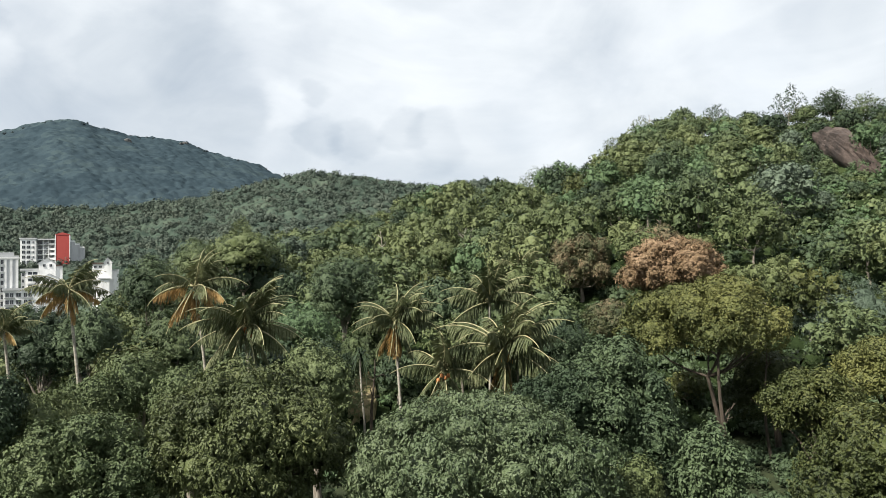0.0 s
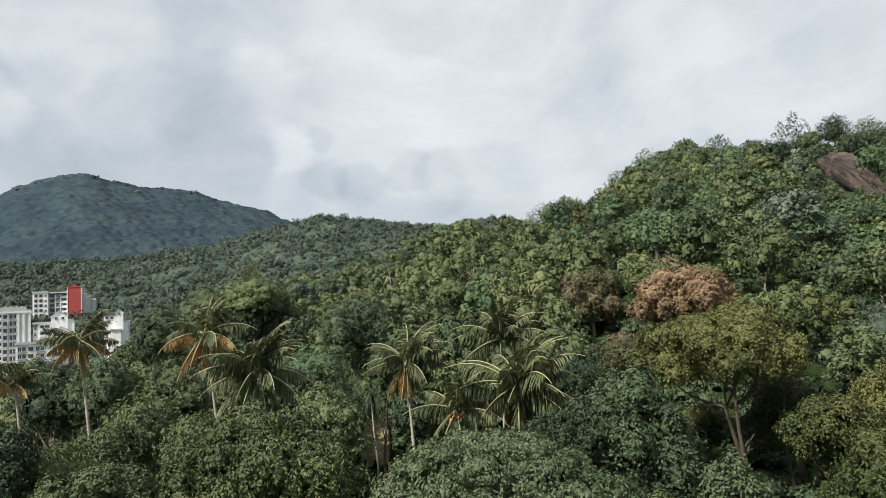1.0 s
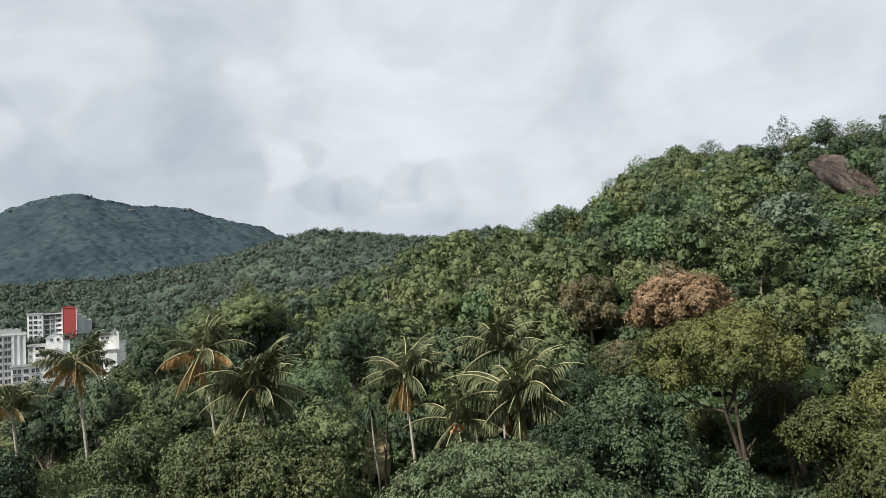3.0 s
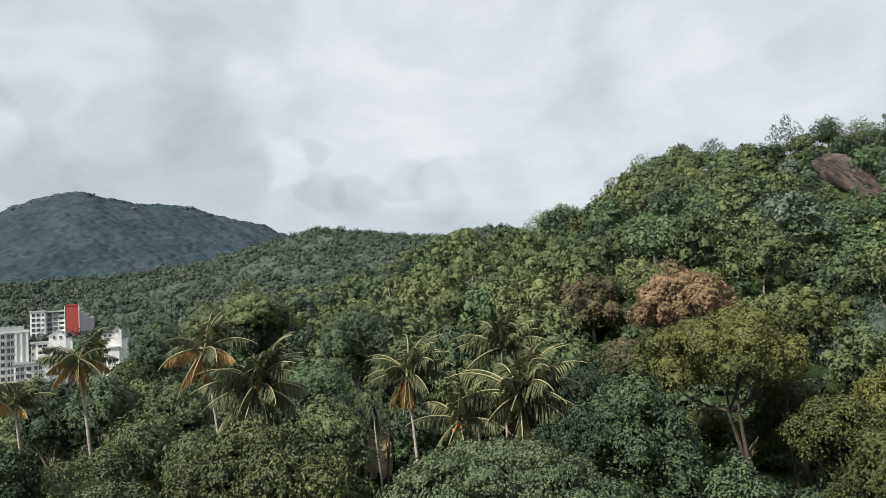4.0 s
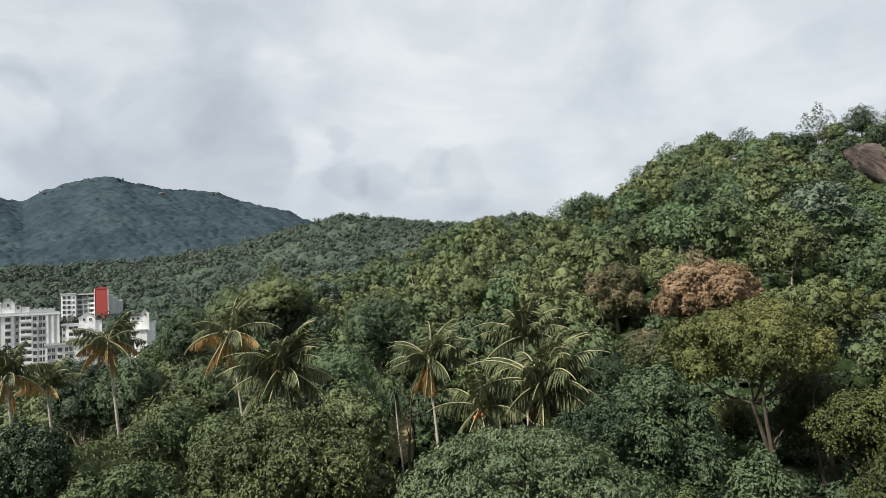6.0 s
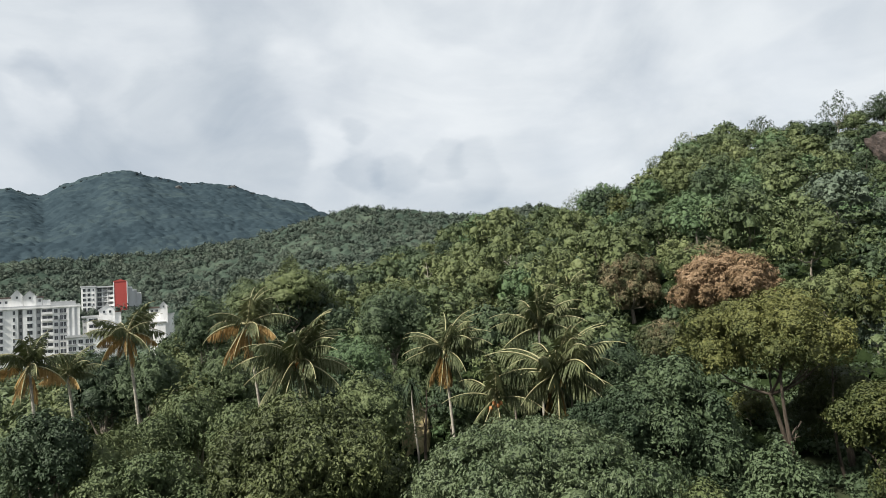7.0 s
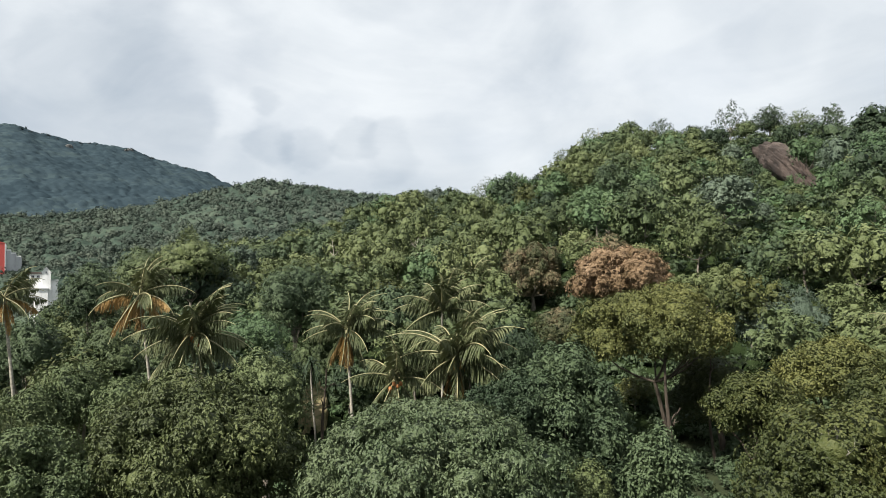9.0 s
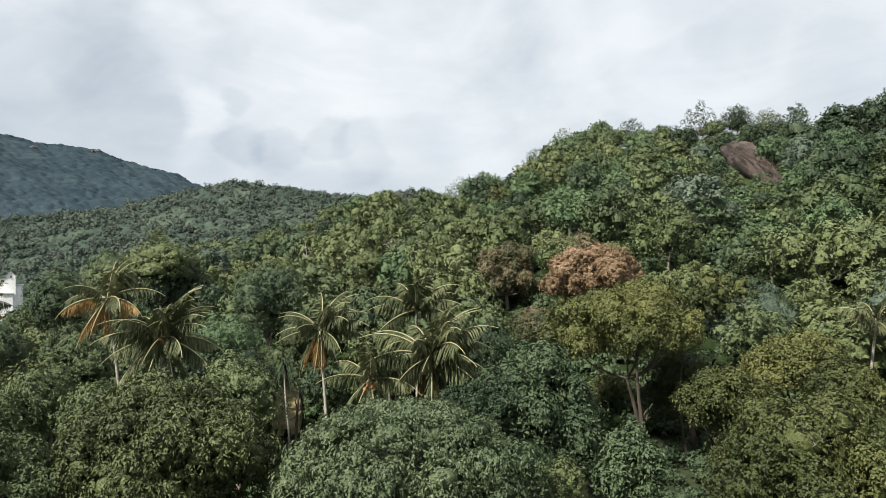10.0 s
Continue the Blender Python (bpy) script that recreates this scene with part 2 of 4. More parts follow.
def join(pieces):
    vs, fs, base = [], [], 0
    for v, f in pieces:
        vs.append(v), fs.append(f + base)
        base += len(v)
    return np.concatenate(vs), np.concatenate(fs)


def leaf_fan(centre, out, size, aspect, count, droop, r, simple=False):
    """Tufts of folded leaves: count of them round each centre, pointing away from the bough."""
    n = len(centre)
    c = np.repeat(centre, count, 0)
    o = np.repeat(out, count, 0)
    q = r.normal(size=(n * count, 3))
    q = q - o * (q * o).sum(1, keepdims=True)
    d = unit(unit(q) * 0.9 + o * 0.30 + np.array((0, 0, -droop)))
    nrm = unit(o + np.array((0, 0, 0.35)) + r.normal(size=(n * count, 3)) * (0.30 if simple else 0.55))
    side = unit(np.cross(d, nrm))
    nrm = np.cross(side, d)
    s = size * r.uniform(0.65, 1.3, (n * count, 1))
    root = c + r.normal(size=(n * count, 3)) * size * 0.35
    tip = root + d * s - np.array((0, 0, 1)) * s * droop * 0.35
    mid = root + d * s * 0.48
    w = s * aspect
    if simple:
        v = np.stack([root + side * w, root - side * w, tip], 1).reshape(-1, 3)
        return v, np.arange(n * count * 3).reshape(-1, 3)
    left, right = mid + side * w + nrm * w * 0.3, mid - side * w + nrm * w * 0.3
    v = np.stack([root, left, tip, right], 1).reshape(-1, 3)
    k = np.arange(n * count)[:, None] * 4
    f = np.concatenate([k + (0, 1, 2), k + (0, 2, 3)], 1).reshape(-1, 3)
    return v, f


def ball(level):
    bm = bmesh.new()
    bmesh.ops.create_icosphere(bm, subdivisions=level, radius=1)
    bm.verts.index_update()
    v, f = np.array([tuple(q.co) for q in bm.verts]), np.array([[q.index for q in p.verts] for p in bm.faces])
    bm.free()
    keep = v[f].mean(1)[:, 2] > -0.45
    return v, f[keep]


BALLS = {1: ball(1), 2: ball(2), 3: ball(3)}


def boughs_mass(r, mids, rad, scale, level):
    """The dense inside of each lobe: an uneven leafy mass that closes the gaps between tufts."""
    bv, bf = BALLS[level]
    pieces = []
    for m, q in zip(mids, rad):
        a = r.uniform(0, 6.28)
        turn = np.array([[math.cos(a), math.sin(a), 0], [-math.sin(a), math.cos(a), 0], [0, 0, 1]])
        k = r.uniform(0, 6.28, 3)
        lump = 1 + 0.10 * np.sin(bv[:, 0] * 5 + k[0]) * np.cos(bv[:, 1] * 6 + k[1]) + 0.07 * np.sin(bv[:, 2] * 8 + k[2]) + r.normal(size=len(bv)) * 0.09
        pieces.append(((bv * lump[:, None]) @ turn * q * 0.61 * scale + m, bf))
    return join(pieces)


def crown(r, rx, rz, lobes, tufts, size, aspect=0.24, count=6, droop=0.25, spread=0.62, lobe_r=0.42, under=-0.35, core=0.5, simple=False, mass=2):
    """A crown about its own middle: lobes of foliage over a dome, each a shell of leaf tufts. Gives vertices, faces, lobe middles."""
    mids = []
    for k in range(lobes):
        z = 1 - (1 - under) * (k + 0.5) / lobes
        a = k * 2.39996 + r.uniform(-0.4, 0.4)
        q = math.sqrt(max(0.05, 1 - z * z))
        h = spread * r.uniform(0.80, 1.15)
        mids.append((math.cos(a) * q * h * rx, math.sin(a) * q * h * rx, z * spread * rz * r.uniform(0.85, 1.15)))
    mids = np.array(mids + [(0, 0, 0)])
    rad = np.array([lobe_r * r.uniform(0.60, 1.40) for _ in range(lobes)] + [core])
    area = rad ** 2
    which = r.choice(len(mids), tufts, p=area / area.sum())
    u = unit(r.normal(size=(tufts, 3)) + np.array((0, 0, 0.25)))
    wob = 1 + 0.16 * np.sin(u[:, 0] * 7 + which) * np.cos(u[:, 1] * 6 + which * 2) + r.normal(size=tufts) * 0.11
    scale = np.array((rx, rx, rz))
    p = mids[which] + u * (rad[which] * wob)[:, None] * scale
    keep = np.ones(tufts, bool)
    for k in range(len(mids)):
        inside = (((p - mids[k]) / scale / rad[k]) ** 2).sum(1) < 0.62
        keep &= ~(inside & (which != k))
    p, u = p[keep], u[keep]
    v, f = leaf_fan(p, u, size, aspect, count, droop, r, simple)
    if mass:
        v, f = join([boughs_mass(r, mids, rad, scale, mass), (v, f)])
    return v, f, mids


def wood(r, height, radius, mids, lean=(0, 0), limbs=8, crown_z=None, sides=7):
    """Trunk and limbs from the ground to the lobes of a crown whose middle lies at crown_z."""
    fork = height
    z = np.linspace(0, fork, 7)
    bend = r.uniform(-0.25, 0.25, 2)
    pts = np.stack([lean[0] * z / fork + bend[0] * np.sin(z / fork * 3), lean[1] * z / fork + bend[1] * np.sin(z / fork * 3), z], 1)
    pieces = [tube(pts, radius * np.linspace(1.25, 0.75, 7) * np.array([1.25, 1, 1, 1, 1, 1, 1]), sides)]
    top = pts[-1]
    for k in r.permutation(len(mids))[:limbs]:
        e = mids[k] * 0.95 + np.array((lean[0], lean[1], crown_z))
        s = np.linspace(0, 1, 5)[:, None]
        w = top * (1 - s) + e * s + np.sin(s * math.pi) * np.array((0, 0, -0.12 * np.linalg.norm(e - top))) + r.normal(size=(5, 3)) * 0.12 * s
        pieces.append(tube(w, radius * np.linspace(0.6, 0.12, 5), 5))
    return pieces


# ---------------------------------------------------------------- the lie of the land
CREST_B = (-180, -60, -45, -36, -30, -22, -16, -13, -7, -2, 2, 7, 11, 16, 20, 25, 30, 36, 60, 180)
CREST_R = (200, 200, 205, 215, 225, 235, 240, 245, 255, 262, 262, 255, 245, 235, 225, 215, 205, 200, 200, 200)
CREST_E = (2, 10, 11.8, 12.6, 13.6, 13.6, 13.7, 10.9, 9.9, 9.5, 9.0, 7.2, 6.2, 5.6, 4.6, 2.6, -0.3, -0.5, 0, 0)
RIDGE_E = (0.3, 5.3, 7.3, 8.3, 8.8, 9.2, 9.5, 9.8, 10.0, 10.2, 10.2, 11.2, 11.5, 10.2, 9.5, 8.8, 8.4, 8.2, 6.3, 0.3)
PEAK_B = (-180, -40, 0, 8, 12, 13, 15, 16.3, 18.9, 20.6, 22.3, 24, 26.7, 27.8, 28.9, 30, 31, 33, 34.3, 36.4, 42, 70, 180)
PEAK_E = (0.2, 3.2, 7.2, 9.2, 10.5, 10.8, 11.8, 12.3, 12.9, 13.4, 13.75, 13.9, 14.3, 14.6, 14.68, 14.62, 14.3, 13.7, 12.8, 13.1, 12.2, 8.2, 0.2)


def land(x, y):
    """Height of the ground: a valley under the viewpoint, the near hill, the ridge behind it and the far mountain."""
    x, y = np.asarray(x, float), np.asarray(y, float)
    b, r = np.degrees(np.arctan2(-x, y)), np.hypot(x, y)
    cr = np.interp(b, CREST_B, CREST_R)
    cz = EYE_Z + cr * np.tan(np.radians(np.interp(b, CREST_B, CREST_E))) - 8.5
    rz = EYE_Z + 640 * np.tan(np.radians(np.interp(b, CREST_B, RIDGE_E))) - 8
    pz = EYE_Z + 1500 * np.tan(np.radians(np.interp(b, PEAK_B, PEAK_E))) - 8
    foot = 6.5
    z = np.where(r < 60, 2.0 + 4.5 * np.clip((r - 20) / 40, 0, 1), foot + (cz - foot) * np.clip((r - 60) / (cr - 60), 0, 1) ** 0.92)
    low = np.minimum(cz, 18.0)
    z = np.where(r > cr, np.maximum(cz - (r - cr) * 0.4, low), z)
    s = np.clip((r - 400) / 240, 0, 1)
    z = np.where(r > 400, low + (rz - low) * s, z)
    low2 = np.minimum(rz, 70.0)
    z = np.where(r > 640, np.maximum(rz - (r - 640) * 0.35, low2), z)
    s = np.clip((r - 850) / 650, 0, 1)
    z = np.where(r > 850, low2 + (pz - low2) * s ** 0.9, z)
    z = np.where(r > 1500, np.maximum(pz - (r - 1500) * 0.3, 0), z)
    amp = np.clip(r / 90, 0, 1) * np.clip(r / 400, 0.6, 3)
    return z + amp * (np.sin(x * 0.071 + 1.3) * np.cos(y * 0.063) * 0.9 + np.sin(x * 0.023 + y * 0.019) * 0.8)


def ground_sheet():
    radii = np.concatenate([np.linspace(0, 280, 71)[1:], np.geomspace(290, 4200, 60)])
    az = np.concatenate([np.linspace(-60, 60, 161), np.linspace(60, 300, 81)[1:-1]])
    a = np.radians(az)
    x, y = -np.sin(a)[None] * radii[:, None], np.cos(a)[None] * radii[:, None]
    v = np.stack([x, y, land(x, y) - np.clip((radii[:, None] - 380) / 300, 0, 1) * 9], 2).reshape(-1, 3)
    v = np.concatenate([v, [[0, 0, 2.0]]])
    n, m = len(radii), len(az)
    i, j = np.meshgrid(np.arange(n - 1), np.arange(m), indexing="ij")
    f = np.stack([i * m + j, (i + 1) * m + j, (i + 1) * m + (j + 1) % m, i * m + (j + 1) % m], 2).reshape(-1, 4)
    hub = [(m * n, j, (j + 1) % m, (j + 1) % m) for j in range(m)]
    q = np.concatenate([f[:, :3], f[:, [0, 2, 3]], np.array(hub)[:, :3]])
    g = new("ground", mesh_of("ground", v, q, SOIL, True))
    return tagged(g, "dark leaf-littered forest floor rising into wooded hills", "ground", kind="structure")


ground_sheet()


# ---------------------------------------------------------------- trees
def tree(name, b, dist, top, rx, rz, leaf, label, seed, lobes=16, tufts=2500, size=0.3, count=7, bark=BARK, trunk=0.28, limbs=9, aspect=0.24,
         droop=0.3, category="tree", group="", lobe_r=0.42, spread=0.62, under=-0.35, lean=(0, 0), fork=0.55, core=0.5):
    r = np.random.default_rng(seed)
    x, y = bearing(b, dist)
    z0 = float(land(x, y))
    mid = max(top - rz - z0, rz * 0.35)
    thing = tagged(new(name), label, category, group)
    thing.matrix_world = pose(x, y, z0)
    v, f, mids = crown(r, rx, rz, lobes, tufts, size, aspect, count, droop, spread, lobe_r, under, core, dist > 58, 2 if dist < 125 else 1 if dist < 200 else 0)
    down = np.array((0, 0, 0.3))
    (tv, tf), *boughs = wood(r, max(mid * fork, 0.6), trunk, mids, lean, limbs, mid)
    stem = child("trunk", mesh_of("trunk", tv - down, tf, bark, True), thing)
    for lv, lf in boughs:
        child("limb", mesh_of("limb", lv - down, lf, bark, True), stem)
    child("crown", mesh_of("crown", v + np.array((lean[0], lean[1], mid)), f, LEAF[leaf], True), thing)
    return thing
tree("broadleaf_tree", -1.5, 36, 15.2, 6.5, 3.9, "grey",
     "round dense tree with glossy grey-green leaves in the valley", 100, lobes=70, tufts=10500, size=0.22, count=8, lobe_r=0.17, spread=0.84, aspect=0.22, droop=0.5, core=0.8)
tree("mango_tree", 16.4, 39, 16.8, 5.2, 4.4, "mango",
     "dark mango tree with drooping olive-tinged leaves", 101, lobes=60, tufts=8400, size=0.23, count=8, lobe_r=0.19, spread=0.82, droop=0.55, aspect=0.22, core=0.70, bark=BARK_DARK)
tree("broadleaf_tree", 28.0, 40, 15.1, 3.8, 3.3, "mid",
     "full green tree with small leaves beside the mango", 102, lobes=26, tufts=6320, size=0.20, count=7, lobe_r=0.30, spread=0.72)
tree("broadleaf_tree", -33.5, 36, 14.8, 4.3, 3.7, "olive",
     "yellow-olive tree with bare twigs showing in its crown", 103, lobes=40, tufts=8200, size=0.19, count=8, aspect=0.28, lobe_r=0.30, spread=0.72)
tree("broadleaf_tree", -13.2, 47, 17.3, 4.2, 5.1, "deep",
     "tall dark green tree with glinting large leaves", 104, lobes=30, tufts=6780, size=0.27, count=6, lobe_r=0.27, spread=0.72, under=-0.7)
tree("broadleaf_tree", -8.7, 45, 15.6, 2.9, 2.9, "deep",
     "dark green tree close behind the round one", 105, lobes=20, tufts=3390, size=0.23, lobe_r=0.32, spread=0.7)
tree("young_tree", -20.1, 42, 12.6, 1.8, 3.0, "deep",
     "slim young tree with glinting green leaves", 106, lobes=14, tufts=1460, size=0.28, lobe_r=0.30, spread=0.75, under=-0.8)
tree("shrub", -14.1, 38, 11.0, 1.9, 2.0, "light",
     "bright green shrub at the foot of the dark tree", 107, lobes=12, tufts=1580, size=0.20)
tree("bamboo_clump", 31.0, 43, 16.4, 2.2, 2.2, "light",
     "bright feathery bamboo clump in the undergrowth", 108, lobes=14, tufts=2030, size=0.27, aspect=0.1, droop=0.5)
tree("broadleaf_tree", 34.3, 42, 17.6, 1.9, 2.5, "deep",
     "dark green tree at the edge of the grove", 109, lobes=18, tufts=2920, size=0.23)
tree("shrub", 30.4, 44, 16.2, 1.3, 1.6, "light",
     "bright yellow-green shrub below the palms", 110, lobes=10, tufts=1130, size=0.22)
tree("broadleaf_tree", 24.6, 54, 17.5, 2.8, 2.8, "mid",
     "mid-green tree with a domed crown", 111, lobes=18, tufts=3160, size=0.22)
tree("broadleaf_tree", 27.4, 52, 16.0, 2.0, 1.8, "mid",
     "low green tree under the tall palm", 112, lobes=16, tufts=2140, size=0.22)
tree("broadleaf_tree", 11.0, 50, 17.2, 2.8, 3.2, "mid",
     "loose green tree behind the mango", 113, lobes=18, tufts=2710, size=0.22)
tree("broadleaf_tree", 21.0, 49, 16.3, 2.8, 2.0, "mid",
     "loose green tree between the palms", 114, lobes=18, tufts=2710, size=0.22)
tree("tall_tree", -21.4, 56, 20.6, 6.4, 4.3, "olive",
     "tall olive-leaved tree with an open crown and bare trunk", 115, lobes=52, tufts=7600, size=0.22, lobe_r=0.18, spread=0.86, under=-0.08, core=0.25, bark=BARK_DARK, trunk=0.18, limbs=7, lean=(-1.0,0), fork=0.75)
tree("bronze_tree", -18.2, 86, 26.1, 5.9, 4.0, "bronze",
     "tree with a dome of pinkish bronze young leaves", 116, lobes=48, tufts=8160, size=0.25, lobe_r=0.2, spread=0.82, aspect=0.3, core=0.62)
tree("bronze_tree", -11.2, 97, 28.8, 4.8, 5.2, "rust",
     "tree with bronze new growth over green leaves", 117, lobes=22, tufts=4760, size=0.27, lobe_r=0.22, spread=0.8, core=0.4)
tree("bronze_tree", -13.2, 76, 19.2, 2.7, 2.1, "rust",
     "small brown-leaved tree below the bronze crown", 118, lobes=14, tufts=1850, size=0.27)
tree("broadleaf_tree", -17.6, 99, 29.2, 3.4, 2.1, "rust",
     "brownish green crown above the bronze tree", 119, lobes=14, tufts=1850, size=0.31)
tree("broadleaf_tree", -27.7, 48, 14.8, 2.9, 2.4, "olive",
     "yellow-green tree with heavy boughs", 120, bark=BARK_DARK, lobes=20, tufts=3610, size=0.22, lobe_r=0.28, spread=0.72)
tree("broadleaf_tree", -32.8, 54, 16.4, 3.7, 2.4, "olive",
     "wide yellow-green tree on the slope", 121, bark=BARK_DARK, lobes=24, tufts=3840, size=0.23, lobe_r=0.28, spread=0.72)
tree("broadleaf_tree", -35.8, 46, 15.0, 2.0, 1.8, "olive",
     "olive tree behind the twiggy one", 122, bark=BARK_DARK, lobes=18, tufts=2470, size=0.22)
tree("feathery_tree", -30.0, 78, 19.6, 5.1, 3.6, "haze",
     "feathery blue-green tree with fine soft leaves", 123, lobes=22, tufts=5030, size=0.25, aspect=0.12, droop=0.5)
tree("broadleaf_tree", -24.9, 60, 15.1, 3.1, 3.2, "olive",
     "shaded olive-green tree among taller ones", 124, bark=BARK_DARK, lobes=18, tufts=2650, size=0.22)
tree("umbrella_tree", -36.8, 95, 20.5, 4.0, 3.7, "vine",
     "spreading tree with flat layers of light green leaves", 125, lobes=16, tufts=2650, size=0.31, lobe_r=0.30)
tree("broadleaf_tree", -35.2, 80, 16.5, 3.0, 2.3, "deep",
     "dark tree below the flat-topped one", 126, lobes=16, tufts=2100, size=0.27)
tree("broadleaf_tree", 8.6, 86, 27.0, 5.2, 4.9, "deep",
     "dense dark green conical tree", 127, lobes=22, tufts=3430, size=0.27, lobe_r=0.3, under=-0.7)
tree("broadleaf_tree", 0.5, 108, 29.1, 3.1, 2.2, "light",
     "small bright green round tree", 128, lobes=14, tufts=1580, size=0.31)
tree("broadleaf_tree", 6.9, 80, 16.9, 4.0, 3.7, "mid",
     "fresh green tree behind the slim palm", 129, lobes=18, tufts=2900, size=0.21)
tree("broadleaf_tree", -2.4, 50, 13.4, 2.4, 1.4, "mid",
     "green tree under the coconut palms", 130, lobes=16, tufts=1790, size=0.22)
tree("broadleaf_tree", 23.5, 86, 26.8, 3.0, 4.1, "deep",
     "dark tree beside the apartment blocks", 131, lobes=18, tufts=2900, size=0.27, under=-0.6)
tree("broadleaf_tree", 30.8, 78, 21.0, 3.6, 4.0, "deep",
     "dark green tree below the apartment blocks", 132, lobes=20, tufts=2900, size=0.27)
tree("broadleaf_tree", 27.6, 74, 20.8, 2.9, 3.6, "deep",
     "dark green tree behind the tall palm", 133, lobes=18, tufts=2650, size=0.25)
tree("broadleaf_tree", 22.5, 70, 19.7, 3.0, 3.2, "mid",
     "leafy mid-green tree behind the yellowing palm", 134, lobes=18, tufts=2650, size=0.25)
tree("broadleaf_tree", 16.5, 118, 33.0, 6.3, 4.3, "light",
     "yellow-green tree on the low spur", 135, lobes=18, tufts=2380, size=0.33)
tree("broadleaf_tree", 19.9, 125, 32.4, 4.6, 3.7, "mid",
     "mid-green tree on the low spur", 136, lobes=16, tufts=1980, size=0.33)
tree("broadleaf_tree", 12.2, 72, 20.2, 3.4, 2.9, "vine",
     "light green creeper-covered tree", 137, lobes=18, tufts=2510, size=0.25)
tree("broadleaf_tree", 10.9, 64, 17.0, 3.0, 2.6, "deep",
     "dark shaded tree in the grove", 138, lobes=16, tufts=2100, size=0.24)
tree("broadleaf_tree", -8.7, 62, 18.0, 3.0, 3.0, "deep",
     "dark tree behind the great palm", 139, lobes=18, tufts=2650, size=0.24)
tree("broadleaf_tree", -6.5, 76, 18.7, 3.1, 2.9, "mid",
     "green tree behind the great palm", 140, lobes=16, tufts=1980, size=0.27)
tree("skyline_tree", -27.6, 226, 78.7, 5.1, 5.9, "deep",
     "open-crowned tree with airy boughs on the skyline", 700, lobes=16, tufts=520, size=0.42, count=4, lobe_r=0.24, spread=0.85, trunk=0.14, group="skyline trees")
tree("skyline_tree", -22.5, 232, 78.0, 4.3, 4.7, "deep",
     "open-crowned tree with airy boughs on the skyline", 701, lobes=16, tufts=520, size=0.42, count=4, lobe_r=0.24, spread=0.85, trunk=0.14, group="skyline trees")
tree("skyline_tree", -30.4, 222, 74.4, 4.2, 4.7, "deep",
     "dark green tree rising on the skyline", 702, lobes=22, tufts=760, size=0.42, count=4, lobe_r=0.28, spread=0.8, trunk=0.14, group="skyline trees")
tree("skyline_tree", -16.7, 237, 78.2, 4.8, 5.2, "light",
     "yellow-green tree rising on the skyline", 703, lobes=22, tufts=760, size=0.42, count=4, lobe_r=0.28, spread=0.8, trunk=0.14, group="skyline trees")
tree("skyline_tree", -19.3, 235, 76.1, 5.3, 4.7, "mid",
     "leafy mid-green tree rising on the skyline", 704, lobes=22, tufts=760, size=0.42, count=4, lobe_r=0.28, spread=0.8, trunk=0.14, group="skyline trees")
tree("skyline_tree", -32.6, 219, 71.2, 3.9, 4.1, "mid",
     "leafy mid-green tree rising on the skyline", 705, lobes=22, tufts=760, size=0.42, count=4, lobe_r=0.28, spread=0.8, trunk=0.14, group="skyline trees")
tree("skyline_tree", -24.9, 229, 73.5, 4.7, 4.4, "deep",
     "dark green tree rising on the skyline", 706, lobes=22, tufts=760, size=0.42, count=4, lobe_r=0.28, spread=0.8, trunk=0.14, group="skyline trees")
tree("skyline_tree", -14.6, 240, 73.2, 4.1, 5.4, "light",
     "yellow-green tree rising on the skyline", 707, lobes=22, tufts=760, size=0.42, count=4, lobe_r=0.28, spread=0.8, trunk=0.14, group="skyline trees")
tree("skyline_tree", -34.5, 216, 71.1, 3.1, 4.0, "deep",
     "open-crowned tree with airy boughs on the skyline", 708, lobes=16, tufts=520, size=0.42, count=4, lobe_r=0.24, spread=0.85, trunk=0.14, group="skyline trees")
tree("skyline_tree", -39.5, 209, 67.1, 3.4, 4.4, "vine",
     "light green tree rising on the skyline", 709, lobes=22, tufts=760, size=0.42, count=4, lobe_r=0.28, spread=0.8, trunk=0.14, group="skyline trees")
tree("skyline_tree", -30.4, 222, 74.8, 4.4, 4.3, "deep",
     "dark green tree rising on the skyline", 710, lobes=22, tufts=760, size=0.42, count=4, lobe_r=0.28, spread=0.8, trunk=0.14, group="skyline trees")
tree("skyline_tree", 16.6, 231, 50.1, 3.5, 5.0, "light",
     "yellow-green tree rising on the skyline", 711, lobes=22, tufts=760, size=0.42, count=4, lobe_r=0.28, spread=0.8, trunk=0.14, group="skyline trees")
tree("skyline_tree", -1.7, 260, 66.2, 6.5, 6.8, "light",
     "yellow-green tree rising on the skyline", 712, lobes=22, tufts=760, size=0.42, count=4, lobe_r=0.28, spread=0.8, trunk=0.14, group="skyline trees")
tree("skyline_tree", -7.7, 252, 66.5, 5.8, 6.1, "mid",
     "leafy mid-green tree rising on the skyline", 713, lobes=22, tufts=760, size=0.42, count=4, lobe_r=0.28, spread=0.8, trunk=0.14, group="skyline trees")
tree("skyline_tree", -10.5, 247, 65.5, 6.4, 6.4, "light",
     "yellow-green tree rising on the skyline", 714, lobes=22, tufts=760, size=0.42, count=4, lobe_r=0.28, spread=0.8, trunk=0.14, group="skyline trees")
tree("draped_tree", -20.6, 150, 47.4, 5.2, 5.6, "vine",
     "tree hung with light green creepers on the slope", 731, lobes=26, tufts=2210, size=0.31, count=5, lobe_r=0.26, spread=0.8, under=-0.9)
